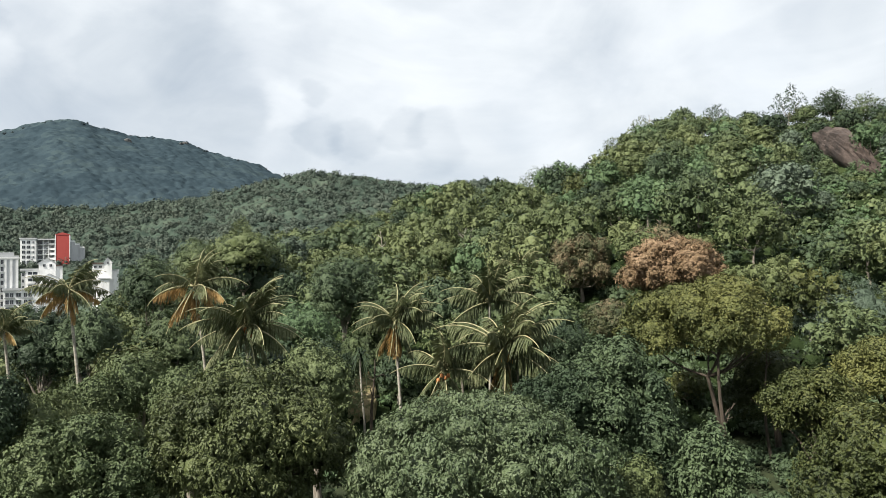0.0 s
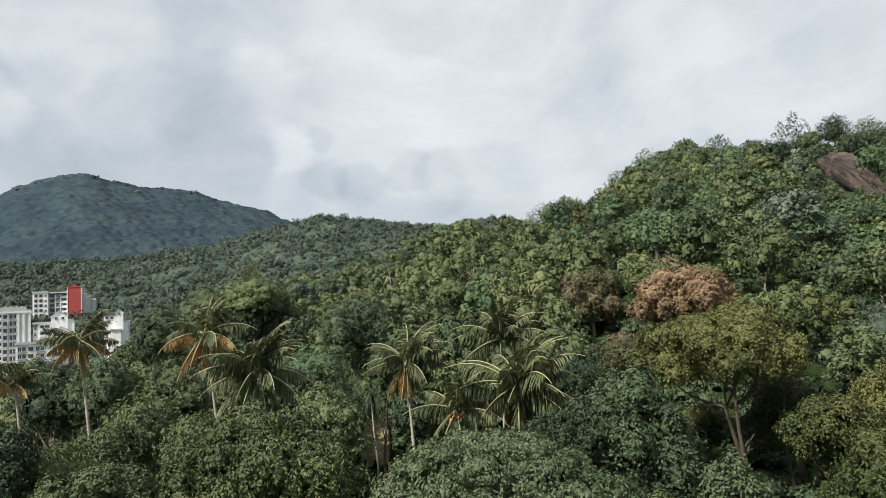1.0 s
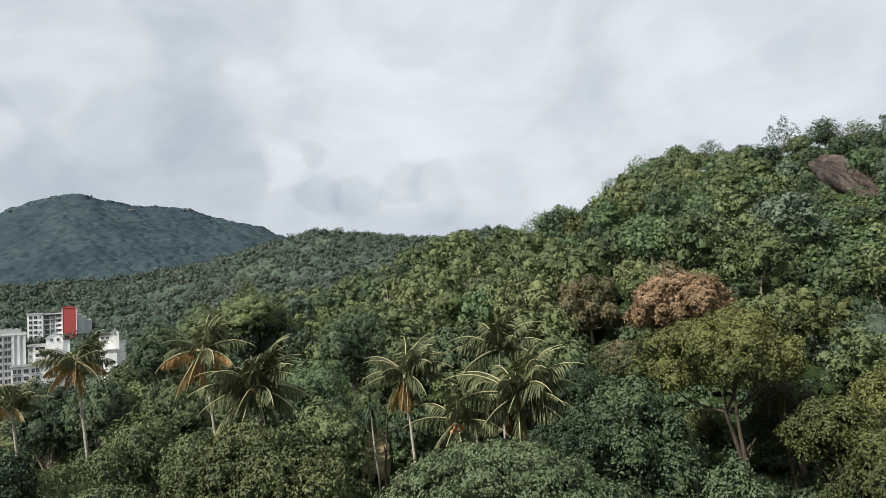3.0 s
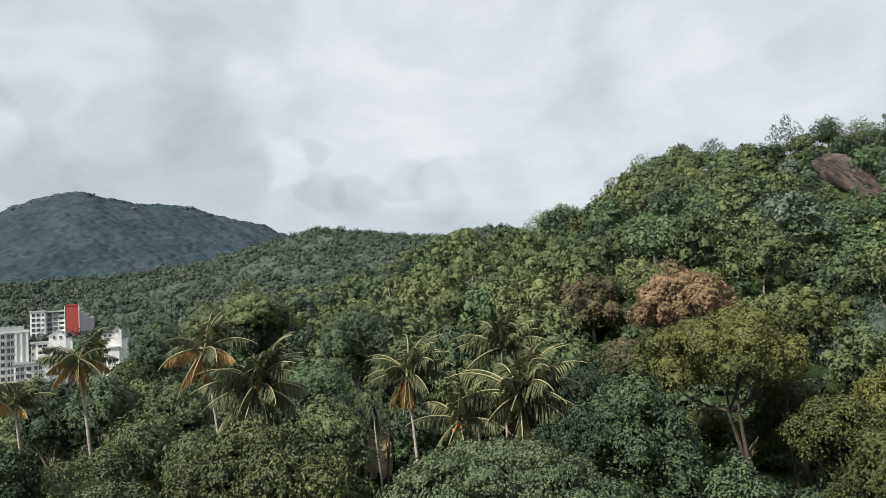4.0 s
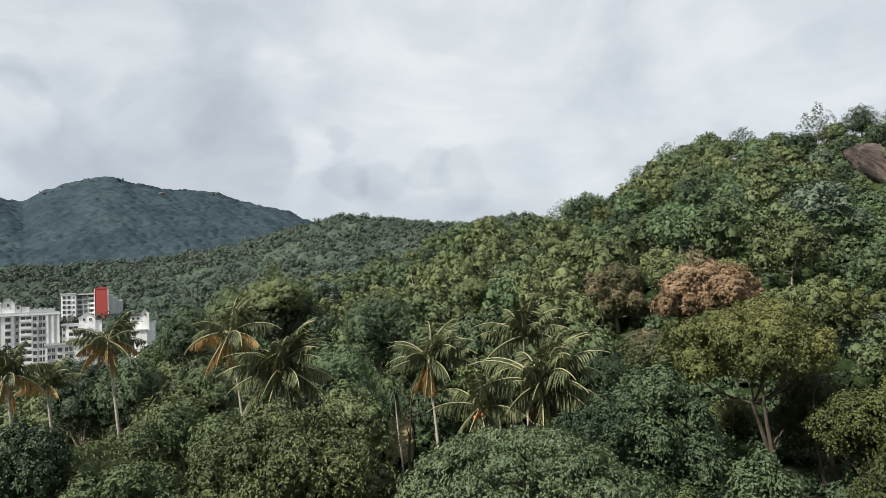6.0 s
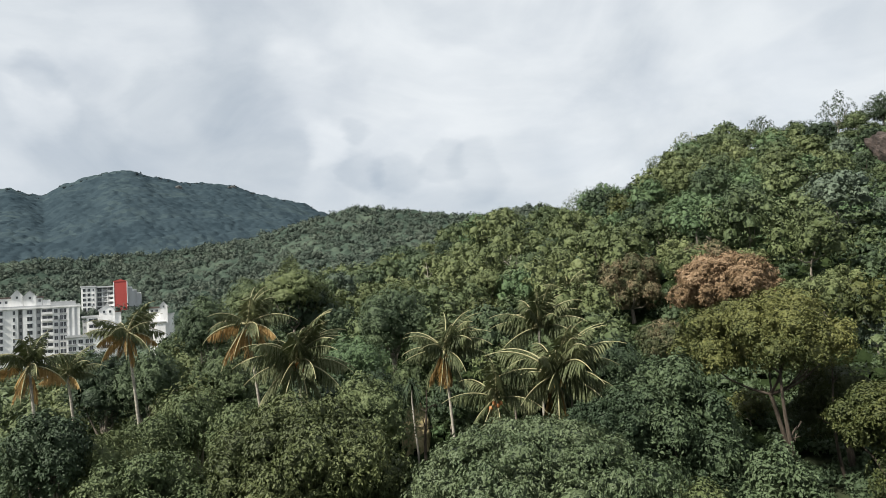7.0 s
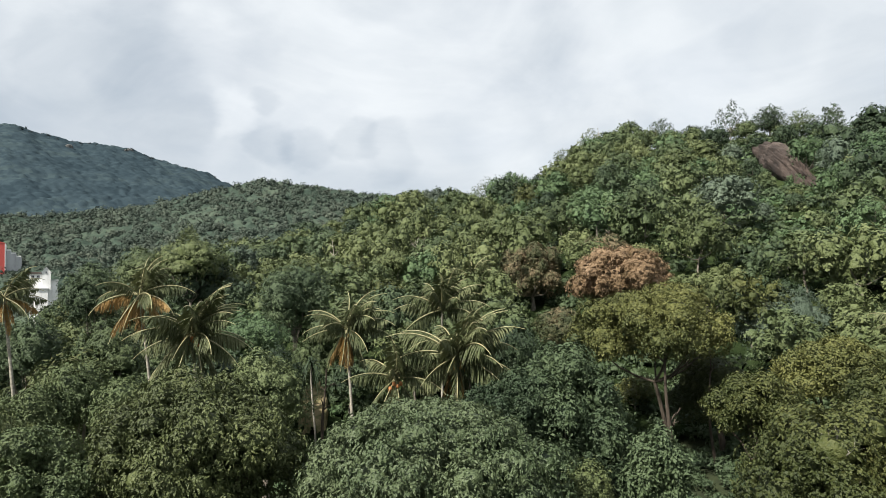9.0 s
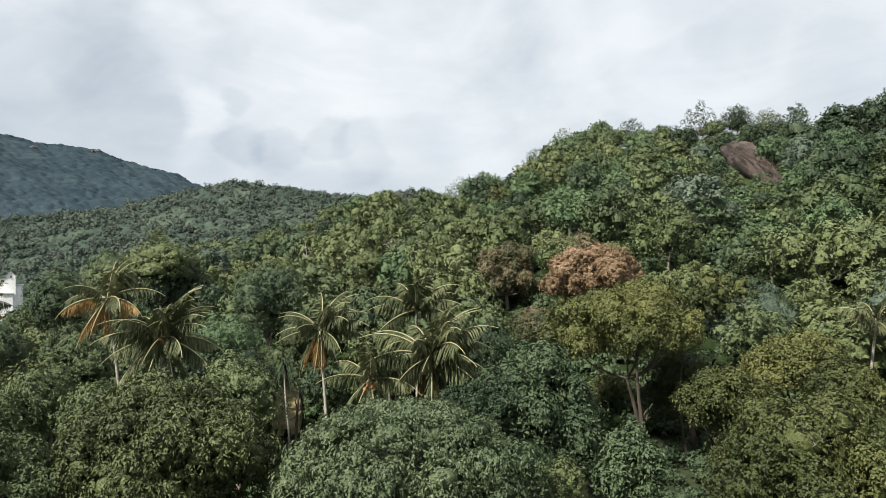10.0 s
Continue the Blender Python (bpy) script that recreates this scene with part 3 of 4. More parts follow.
tree("draped_tree", -32.7, 156, 51.0, 3.6, 3.6, "vine",
     "leafy green tree overhanging the granite face", 733, lobes=20, tufts=900, size=0.4, count=4, lobe_r=0.28, spread=0.78, under=-0.6)
tree("draped_tree", -29.6, 150, 42.0, 2.6, 2.8, "mid",
     "low green tree at the foot of the granite face", 734, lobes=18, tufts=700, size=0.4, count=4, lobe_r=0.28, spread=0.78, under=-0.6)


tree("draped_tree", -28.8, 160, 48.6, 2.2, 2.6, "deep",
     "dark green tree at the edge of the granite face", 735, lobes=18, tufts=700, size=0.4, count=4, lobe_r=0.28, spread=0.78, under=-0.6)
tree("draped_tree", -31.8, 152, 40.0, 2.4, 2.2, "vine",
     "low creeper-covered tree below the granite face", 736, lobes=18, tufts=700, size=0.4, count=4, lobe_r=0.28, spread=0.78, under=-0.6)


# ---------------------------------------------------------------- coconut palms
def frond_mesh(name, e0, length, sag, hang, leaf, seed, pairs=46):
    """One feather leaf: a bowed midrib that sets out at e0 degrees, with leaflets that hang from it."""
    r = np.random.default_rng(seed)
    n = 13
    s = np.linspace(0, 1, n)
    ang = np.radians(e0) - np.radians(sag) * s ** 1.3
    step = length / (n - 1)
    x = np.concatenate([[0], np.cumsum(np.cos(ang[:-1]) * step)])
    z = np.concatenate([[0], np.cumsum(np.sin(ang[:-1]) * step)])
    bow = 0.25 * np.sin(s * 2.4) * r.uniform(-1, 1)
    spine = np.stack([x, bow, z], 1)
    rib = tube(spine, 0.062 * (1 - 0.82 * s) + 0.007, 4)
    ts = np.repeat(np.linspace(0.13, 0.99, pairs), 2)
    side = np.tile([1.0, -1.0], pairs)
    root = np.stack([np.interp(ts, s, spine[:, k]) for k in range(3)], 1)
    a = np.interp(ts, s, ang)
    fwd = np.stack([np.cos(a), np.zeros_like(a), np.sin(a)], 1)
    ln = length * 0.235 * np.sin(np.clip(ts * 1.05 + 0.12, 0, 1) * math.pi) ** 0.6 * r.uniform(0.8, 1.15, len(ts))
    lat = np.stack([np.zeros_like(a), side, np.zeros_like(a)], 1)
    jit = r.normal(size=(len(ts), 3)) * 0.13
    d = unit(fwd * 0.50 + lat * (0.85 - 0.45 * hang) + np.array((0, 0, -hang)) + jit)
    tip = root + d * ln[:, None] + np.array((0, 0, -1)) * (ln * 0.25 * (0.4 + hang))[:, None]
    mid = root + d * (ln * 0.5)[:, None]
    wd = unit(np.cross(d, lat + 0.2)) * 0.044
    v = np.stack([root, mid + wd, tip, mid - wd], 1).reshape(-1, 3)
    k = np.arange(len(ts))[:, None] * 4
    f = np.concatenate([k + (0, 1, 2), k + (0, 2, 3)], 1).reshape(-1, 3)
    rf = np.concatenate([rib[1][:, :3], rib[1][:, [0, 2, 3]]])
    v, f = join([(v, f), (rib[0], rf)])
    me = mesh_of(name, v, f, LEAF[leaf])
    me.materials.append(RACHIS)
    idx = np.zeros(len(f), np.int32)
    idx[len(k) * 2:] = 1
    me.polygons.foreach_set("material_index", idx)
    return me


FROND = {e: [frond_mesh("frond", e, 4.3, sag, hang, "palm", 300 + e + q) for q in range(3)]
         for e, sag, hang in ((78, 70, 0.45), (58, 74, 0.62), (38, 70, 0.85), (16, 58, 1.0), (-8, 44, 1.1), (-45, 30, 0.8))}
FROND_DRY = {e: [frond_mesh("dry_frond", e, 3.9, sag, hang, "palm_dry", 400 + e + q) for q in range(2)]
             for e, sag, hang in ((2, 70, 1.2), (-30, 50, 1.0), (-62, 22, 0.7))}


def nut_mesh(name, mat):
    bm = bmesh.new()
    bmesh.ops.create_icosphere(bm, subdivisions=2, radius=0.15)
    for v in bm.verts:
        v.co.z *= 1.25
        v.co.xy *= 1 - 0.12 * (v.co.z > 0.08)
    me = bpy.data.meshes.new(name)
    bm.to_mesh(me)
    bm.free()
    me.materials.append(mat)
    return me


NUTS = {"yellow": nut_mesh("coconut", NUT), "orange": nut_mesh("coconut", NUT_RED)}


def coconut_palm(b, dist, heart, foot_b, label, seed, size=1.0, rows=((78, 3), (58, 5), (38, 6), (16, 6), (-8, 4), (-45, 2)), dry=(), nuts=0, nut="yellow", tilt=8):
    r = np.random.default_rng(seed)
    x, y = bearing(foot_b, dist)
    hx, hy = bearing(b, dist)
    z0 = float(land(x, y)) - 0.2
    thing = tagged(new("coconut_palm"), label, "palm", "coconut palms")
    thing.matrix_world = pose(x, y, z0)
    h = np.array((hx - x, hy - y, heart - z0))
    s = np.linspace(0, 1, 15)
    pts = np.stack([h[0] * s ** 1.4, h[1] * s ** 1.4, h[2] * s], 1)
    rad = 0.135 * (1 - 0.32 * s) + 0.14 * np.exp(-s * 16) + 0.012 * (np.arange(15) % 2)
    v, f = tube(pts, rad, 8)
    child("trunk", mesh_of("trunk", v, f, BARK_PALE, True), thing, "pale ringed trunk")
    top = Matrix.Translation(h)
    lean = Matrix.Rotation(radians(tilt), 4, Vector((0, 1, 0.0)))
    turn = r.uniform(0, 360)
    for table, kinds, word in ((FROND, rows, "frond"), (FROND_DRY, dry, "dry_frond")):
        for e, n in kinds:
            for k in range(n):
                turn += 137.5 + r.uniform(-14, 14)
                swept = r.uniform(-115, 115) if e >= 58 else turn
                me = table[e][int(r.integers(len(table[e])))]
                ob = child(word, me, thing, "orange-brown drying frond" if word == "dry_frond" else "")
                q = 1.12 * size * r.uniform(0.85, 1.12)
                ob.matrix_basis = top @ lean @ pose(0, 0, 0.1, 0, r.uniform(-6, 6), swept) @ Matrix.Diagonal((q, q, q, 1))
    for k in range(nuts):
        a = r.uniform(3.5, 5.9)
        ob = child("coconut", NUTS[nut], thing, "ripe orange coconut" if nut == "orange" else "pale yellow coconut")
        ob.matrix_basis = top @ pose(math.cos(a) * 0.62, math.sin(a) * 0.62, -0.25 - 0.17 * (k % 4), r.uniform(-25, 25), r.uniform(-25, 25), 0)
    return thing


FULL = ((78, 5), (58, 7), (38, 7), (16, 6), (-8, 6), (-45, 4))
coconut_palm(29.0, 58, 22.2, 27.9, "tall slim coconut palm with yellowing fronds", 501, 0.70, dry=((2, 3), (-30, 4), (-62, 2)), rows=((78, 2), (58, 3), (38, 4), (16, 3), (-8, 1)))
coconut_palm(20.2, 58, 22.1, 19.0, "slim coconut palm with hanging orange fronds", 502, 0.88, dry=((2, 2), (-30, 3), (-62, 4)), rows=((78, 3), (58, 4), (38, 3), (16, 3)))
coconut_palm(16.5, 55, 18.9, 15.9, "bushy coconut palm with orange nuts and arching fronds", 503, 1.02, rows=FULL, nuts=9, nut="orange")
coconut_palm(4.4, 56, 18.6, 4.1, "slim straight coconut palm with brown hanging fronds", 504, 0.90, dry=((-62, 4),), rows=((78, 3), (58, 5), (38, 5), (16, 4), (-8, 3), (-45, 2)), nuts=4)
coconut_palm(0.5, 52, 14.8, 0.3, "short young coconut palm under the tall ones", 505, 0.85, dry=((-62, 2),), rows=((78, 3), (58, 4), (38, 4), (16, 3), (-45, 4)), nuts=5, nut="orange")
coconut_palm(-4.6, 53, 16.0, -4.0, "large coconut palm bearing pale yellow nuts", 506, 1.18, rows=FULL, dry=((-62, 2),), nuts=12)
coconut_palm(-3.6, 64, 19.7, -3.2, "tall coconut palm behind the large one", 507, 1.0, rows=((78, 4), (58, 7), (38, 6), (16, 4), (-8, 2)))
coconut_palm(-6.2, 92, 23.6, -6.0, "distant coconut palm among the hillside trees", 508, 0.95, rows=((78, 2), (58, 4), (38, 5), (16, 5), (-8, 2)))
coconut_palm(33.0, 63, 19.3, 32.2, "small-crowned coconut palm below the apartment blocks", 509, 0.62, rows=((78, 2), (58, 3), (38, 3), (16, 2)), dry=((2, 2),))
coconut_palm(35.4, 57, 20.3, 34.6, "coconut palm with broad yellow lower fronds", 510, 0.76, rows=((78, 2), (58, 3), (38, 3), (16, 1)), dry=((2, 3), (-30, 2), (-62, 2)))
coconut_palm(-38.1, 62, 16.6, -36.9, "pale-trunked coconut palm at the wood's edge", 511, 0.8, rows=((58, 4), (38, 5), (16, 5), (-8, 2)))
coconut_palm(-39.3, 65, 16.0, -38.3, "second pale-trunked coconut palm at the wood's edge", 512, 0.8, rows=((58, 4), (38, 5), (16, 5), (-8, 2)))


def screw_palm(b, dist, heart, label, seed):
    """A thin stem with a mop of long strap leaves."""
    r = np.random.default_rng(seed)
    x, y = bearing(b, dist)
    z0 = float(land(x, y)) - 0.2
    thing = tagged(new("screw_palm"), label, "palm")
    thing.matrix_world = pose(x, y, z0)
    h = heart - z0
    v, f = tube([(0.1 * math.sin(k), 0.05 * k / 6, h * k / 6) for k in range(7)], np.linspace(0.11, 0.07, 7), 7)
    child("trunk", mesh_of("trunk", v, f, BARK_PALE, True), thing)
    tufts = []
    for k in range(70):
        a, e = r.uniform(0, 6.28), radians(r.uniform(-35, 80))
        s = np.linspace(0, 1, 5)
        ln = r.uniform(1.5, 2.4)
        out, up = math.cos(e) * s * ln * (1 - 0.3 * s), math.sin(e) * s * ln - 0.75 * s ** 2.2 * ln
        p = np.stack([math.cos(a) * out, math.sin(a) * out, h + up], 1)
        w = np.array((-math.sin(a), math.cos(a), 0)) * (0.07 * (1 - s ** 2 * 0.9))[:, None]
        v = np.concatenate([p + w, p - w])
        f = np.array([(i, i + 1, i + 6, i + 5) for i in range(4)])
        tufts.append((v, f))
    v, f = join(tufts)
    child("crown", mesh_of("crown", v, f, LEAF["deep"]), thing)


screw_palm(7.3, 62, 15.6, "dark screw palm with strap leaves beside the earth slope", 520)


# ---------------------------------------------------------------- bare trees, rock and earth
def bare_tree(b, dist, top, reach, label, seed, bark=BARK_PALE, radius=0.13, boughs=9, name="bare_tree"):
    r = np.random.default_rng(seed)
    x, y = bearing(b, dist)
    z0 = float(land(x, y)) - 0.3
    h = top - z0
    thing = tagged(new(name), label, "tree")
    thing.matrix_world = pose(x, y, z0)
    s = np.linspace(0, 1, 9)
    pts = np.stack([0.3 * np.sin(s * 4 + seed), 0.2 * np.cos(s * 3), s * h], 1)
    v, f = tube(pts, radius * (1.2 - 0.9 * s), 7)
    child("trunk", mesh_of("trunk", v, f, bark, True), thing)
    for k in range(boughs):
        at = r.uniform(0.45, 0.95)
        a, ln = k * 2.4 + r.uniform(-0.5, 0.5), reach * r.uniform(0.5, 1.0) * (1.3 - at)
        root = np.array([np.interp(at, s, pts[:, i]) for i in range(3)])
        q = np.linspace(0, 1, 6)[:, None]
        tip = np.array((math.cos(a), math.sin(a), r.uniform(0.5, 1.1))) * ln
        w = root + tip * q + r.normal(size=(6, 3)) * 0.09 * ln * q
        pieces = [tube(w, radius * np.linspace(0.5, 0.1, 6), 5)]
        for m in (2, 3, 4):
            t2 = w[m] + unit(tip + r.normal(size=3) * ln * 0.8)[None] * ln * np.linspace(0, 0.45, 4)[:, None]
            pieces.append(tube(t2, radius * np.linspace(0.25, 0.07, 4), 4))
        v, f = join(pieces)
        child("bough", mesh_of("bough", v, f, bark, True), thing)


bare_tree(-1.7, 112, 31.5, 4.0, "dead tree with bare pale branches on the slope", 601, boughs=11)
bare_tree(5.3, 126, 33.5, 2.0, "slender pale trunk standing among hillside trees", 602, boughs=6)
bare_tree(-5.3, 120, 34.0, 2.5, "thin pale-stemmed tree with few branches", 603, boughs=7)
bare_tree(-26.1, 92, 23.0, 2.0, "pale straight trunk in front of dark foliage", 604, radius=0.2, boughs=4)
bare_tree(-21.5, 52, 16.5, 1.6, "leaning grey-brown trunk with broken side branches", 605, bark=BARK_DARK, radius=0.2, boughs=3)
bare_tree(-24.6, 57, 15.5, 2.0, "thin brown stem in the shade of the grove", 606, bark=BARK_DARK, radius=0.12, boughs=4)
bare_tree(6.4, 64, 15.0, 1.5, "dark stem beside the earth slope", 607, bark=BARK_DARK, radius=0.16, boughs=4)
bare_tree(-32.3, 33.5, 14.2, 3.0, "bare grey twigs standing out of an olive crown", 608, bark=BARK_PALE, radius=0.07, boughs=8)
bare_tree(-17.5, 240, 80, 2.0, "dead stem standing above the skyline trees", 609, radius=0.2, boughs=5)


def rock_face(b, dist, z, rx, ry, rz, label, slope=0, mat=ROCK, detail=5, tilt=0):
    """A bulging, seamed granite outcrop half sunk in the hillside."""
    bm = bmesh.new()
    bmesh.ops.create_icosphere(bm, subdivisions=detail, radius=1)
    for v in bm.verts:
        p = v.co.copy()
        n = noise.fractal(p * 1.6, 1.0, 2.1, 5) * 0.16 + noise.fractal(Vector((p.x * 5, p.y * 5, p.z * 1.2)), 1.0, 2.0, 3) * 0.07
        ledge = 0.06 * math.sin(p.z * 9 + p.x * 2.5)
        v.co = Vector((p.x * rx, p.y * ry, p.z * rz)) * (1 + n + ledge * 0.5)
    me = bpy.data.meshes.new("rock_face")
    bm.to_mesh(me)
    bm.free()
    me.materials.append(mat)
    ob = tagged(new("rock_face", me), label, "rock")
    x, y = bearing(b, dist)
    ob.matrix_world = pose(x, y, z, slope, tilt, b + 7)
    return ob


rock_face(-31.0, 170, 47.4, 3.2, 24.0, 5.4, "bare reddish-brown granite face on the wooded slope", 21, tilt=-14)
for b_, d_, w_, h_ in ((24.9, 1425, 8, 7), (20.8, 1478, 9, 5)):
    x_, y_ = bearing(b_, d_)
    rock_face(b_, d_, float(land(x_, y_)) + 1.0, w_, 4, h_, "small pale rock scar on the far mountain", 30, PALE_ROCK, 3)


def earth_patch(b0, b1, d0, d1, seed):
    bs, ds = np.linspace(b0, b1, 26), np.linspace(d0, d1, 22)
    bb, dd = np.meshgrid(bs, ds)
    a = np.radians(bb)
    x, y = -np.sin(a) * dd, np.cos(a) * dd
    u, w = (bb - b0) / (b1 - b0) * 2 - 1, (dd - d0) / (d1 - d0) * 2 - 1
    edge = np.clip(1.25 - np.hypot(u, w) + 0.25 * np.sin(u * 7 + w * 5) * np.cos(w * 6), -0.3, 1)
    z = land(x, y) + (1.9 * np.clip(edge * 3, 0, 1) - 0.4) + 0.12 * np.sin(x * 3.1) * np.cos(y * 2.3)
    v = np.stack([x, y, z], 2).reshape(-1, 3)
    f = np.array([(i * 26 + j, i * 26 + j + 1, (i + 1) * 26 + j + 1, (i + 1) * 26 + j) for i in range(21) for j in range(25)])
    ob = new("earth_slope", mesh_of("earth_slope", v, f, EARTH, True))
    return tagged(ob, "bare tan earth slope with a worn footpath", "earth", kind="structure")


earth_patch(6.1, 8.5, 66, 78, 3)


# ---------------------------------------------------------------- woods on the hills
def variant(r, rx, rz, leaf, lobes, tufts, size, count):
    """A hillside tree about 9 m high as plain arrays."""
    v, f, mids = crown(r, rx, rz, lobes, tufts, size, 0.40, count, 0.25, 0.80, 0.34, -0.35, 0.60, True, 1)
    mid = 9.0 - rz
    w = join(wood(r, mid * 0.6, 0.14, mids, (0, 0), 4, mid, 5))
    return v + np.array((0, 0, mid)), f, w


HILL_KINDS = [("light", 0.20), ("mid", 0.30), ("deep", 0.26), ("vine", 0.14), ("olive", 0.04), ("haze", 0.06)]
HILL_LABELS = {"light": "yellow-green tree on the wooded hillside", "mid": "green tree on the wooded hillside", "deep": "dark green tree on the wooded hillside",
               "vine": "creeper-covered light green tree on the hillside", "olive": "olive-brown tree on the wooded hillside",
               "haze": "feathery grey-green tree on the hillside"}


def spread_points(b0, b1, r0, r1, gap, tries, seed):
    """Places over a sector of the land, no two closer than gap."""
    r = np.random.default_rng(seed)
    cell, got = {}, []
    for _ in range(tries):
        b, d = r.uniform(b0, b1), math.sqrt(r.uniform(r0 * r0, r1 * r1))
        x, y = bearing(b, d)
        g = gap(d) if callable(gap) else gap
        k = (int(x // 10), int(y // 10))
        near = [q for i in (-1, 0, 1) for j in (-1, 0, 1) for q in cell.get((k[0] + i, k[1] + j), ())]
        if all((x - q[0]) ** 2 + (y - q[1]) ** 2 > g * g for q in near):
            cell.setdefault(k, []).append((x, y))
            got.append((b, d, x, y))
    return got


def clearing(b, d):
    """Where nothing tall grows: the bare rock, the path and the town."""
    return (-32.2 < b < -29.8 and 140 < d < 180) or (-14.8 < b < -7.8 and 84 < d < 104) or (-21.5 < b < -14.8 and 76 < d < 92) or (5.0 < b < 9.6 and d < 84) or (b > 24.5 and d > 225)


def hill_woods():
    r = np.random.default_rng(21)
    fine, coarse = {}, {}
    for leaf, _ in HILL_KINDS:
        fine[leaf] = [variant(r, r.uniform(3.2, 4.2), r.uniform(2.8, 3.8), leaf, 15, 640, 0.38, 4) for _ in range(2)]
        coarse[leaf] = [variant(r, r.uniform(3.2, 4.4), r.uniform(2.6, 3.6), leaf, 14, 520, 0.44, 4) for _ in range(2)]
    places = spread_points(-46, 40, 64, 268, lambda d: 5.3 if d < 100 else 6.7, 9000, 5)
    places.sort(key=lambda q: q[1])
    names = [k for k, _ in HILL_KINDS]
    odds = np.array([w for _, w in HILL_KINDS])
    masters, rest, count = {}, {k: [] for k in names}, 0
    for b, d, x, y in places:
        if clearing(b, d) or d > np.interp(b, CREST_B, CREST_R) + 5:
            continue
        zone = math.sin(x * 0.045 + 2) * math.cos(y * 0.05 + x * 0.02)
        w = odds * np.array([1 + 1.1 * zone, 1, 1 - 0.8 * zone, 1.8 if -26 < b < -6 and d > 110 else 0.7, 1, 1])
        w = w * (np.array([1.2, 1.2, 0.6, 3, 0.5, 1]) if b < -32.5 and 85 < d < 185 else 1)
        w = np.maximum(w * np.array([2.4 if b > -16 and d > 140 else 1, 1, 1.8 if b < -20 and d > 170 else 1, 1, 1, 1]), 0.01)
        leaf = names[r.choice(len(names), p=w / w.sum())]
        s = r.uniform(0.70, 1.42) * (0.8 if d < 95 else 0.70 if d > np.interp(b, CREST_B, CREST_R) - 22 else 1.0)
        if -34.5 < b < -27.5 and 100 < d < 250:
            s = 0.40 if d < 178 else 0.76
        if -22.5 < b < -8.5 and 64 < d < 92:
            s *= 0.6
        turn = r.uniform(0, 360)
        m = Matrix.Translation((x, y, float(land(x, y)) - 0.3)) @ pose(0, 0, 0, 0, 0, turn) @ Matrix.Diagonal((s, s, s * r.uniform(0.85, 1.15), 1))
        k = int(r.integers(2))
        if count < 290:
            if (leaf, k) not in masters:
                v, f, (wv, wf) = fine[leaf][k]
                t = tagged(new("hillside_tree"), HILL_LABELS[leaf], "tree", "trees on the hillside")
                child("trunk", mesh_of("trunk", wv, wf, BARK, True), t)
                child("crown", mesh_of("crown", v, f, LEAF[leaf], True), t)
                t.matrix_world = m
                masters[leaf, k] = t
            else:
                t = masters[leaf, k]
                c = copy_thing(t, Matrix.Identity(4))
                c.matrix_basis = m
            count += 1
        else:
            v, f, (wv, wf) = coarse[leaf][k]
            rest[leaf].append((np.array(m), v, f, wv, wf))
    trunks = []
    for leaf in names:
        pieces = []
        for m, v, f, wv, wf in rest[leaf]:
            pieces.append((v @ m[:3, :3].T + m[:3, 3], f))
            trunks.append((wv @ m[:3, :3].T + m[:3, 3], wf))
        v, f = join(pieces)
        tagged(new("upper_woods", mesh_of("upper_woods", v, f, LEAF[leaf], True)), "mixed green tree crowns covering the upper hillside", "woods", kind="stuff")
    v, f = join(trunks)
    tagged(new("upper_trunks", mesh_of("upper_trunks", v, f, BARK, True)), "grey trunks and limbs of the woods on the upper hillside", "woods", kind="stuff")


def canopy(name, label, mat, b0, b1, r0, r1, step, cell, height, seed, skirt=10.0):
    """Far forest seen as one rolling canopy: a dome for every crown, of its own height and girth."""
    r = np.random.default_rng(seed)
    grid = 512
    jx, jy = r.uniform(0.12, 0.88, (grid, grid)), r.uniform(0.12, 0.88, (grid, grid))
    girth, tall = r.uniform(0.50, 0.92, (grid, grid)), r.uniform(0.5, 1.25, (grid, grid)) ** 1.2
    na, nr = int(radians(b1 - b0) * (r0 + r1) / 2 / step), int((r1 - r0) / step)
    bb, dd = np.meshgrid(np.radians(np.linspace(b0, b1, na)), np.linspace(r0, r1, nr))
    bb, dd = bb + r.normal(size=bb.shape) * step * 0.22 / dd, dd + r.normal(size=bb.shape) * step * 0.22
    x, y = -np.sin(bb) * dd, np.cos(bb) * dd
    ix, iy = np.floor(x / cell).astype(int), np.floor(y / cell).astype(int)
    best = np.zeros_like(x)
    for i in (-1, 0, 1):
        for j in (-1, 0, 1):
            gx, gy = (ix + i) % grid, (iy + j) % grid
            q = np.hypot(x / cell - (ix + i + jx[gx, gy]), y / cell - (iy + j + jy[gx, gy])) / girth[gx, gy]
            best = np.maximum(best, tall[gx, gy] * (0.2 + 0.8 * np.sqrt(np.clip(1 - q * q, 0, 1))) * (q < 1))
    lump = np.sin(x * 2.6 / cell * 3 + y) * np.cos(y * 2.9 / cell * 3 - x) * 0.08 + r.normal(size=x.shape) * 0.045
    z = land(x, y) + height * (best + lump)
    v = np.stack([x, y, z], 2).reshape(-1, 3)
    i, j = np.meshgrid(np.arange(nr - 1), np.arange(na - 1), indexing="ij")
    f = np.stack([i * na + j, i * na + j + 1, (i + 1) * na + j + 1, (i + 1) * na + j], 2).reshape(-1, 4)
    return tagged(new(name, mesh_of(name, v, f, mat, True)), label, "woods", kind="stuff")


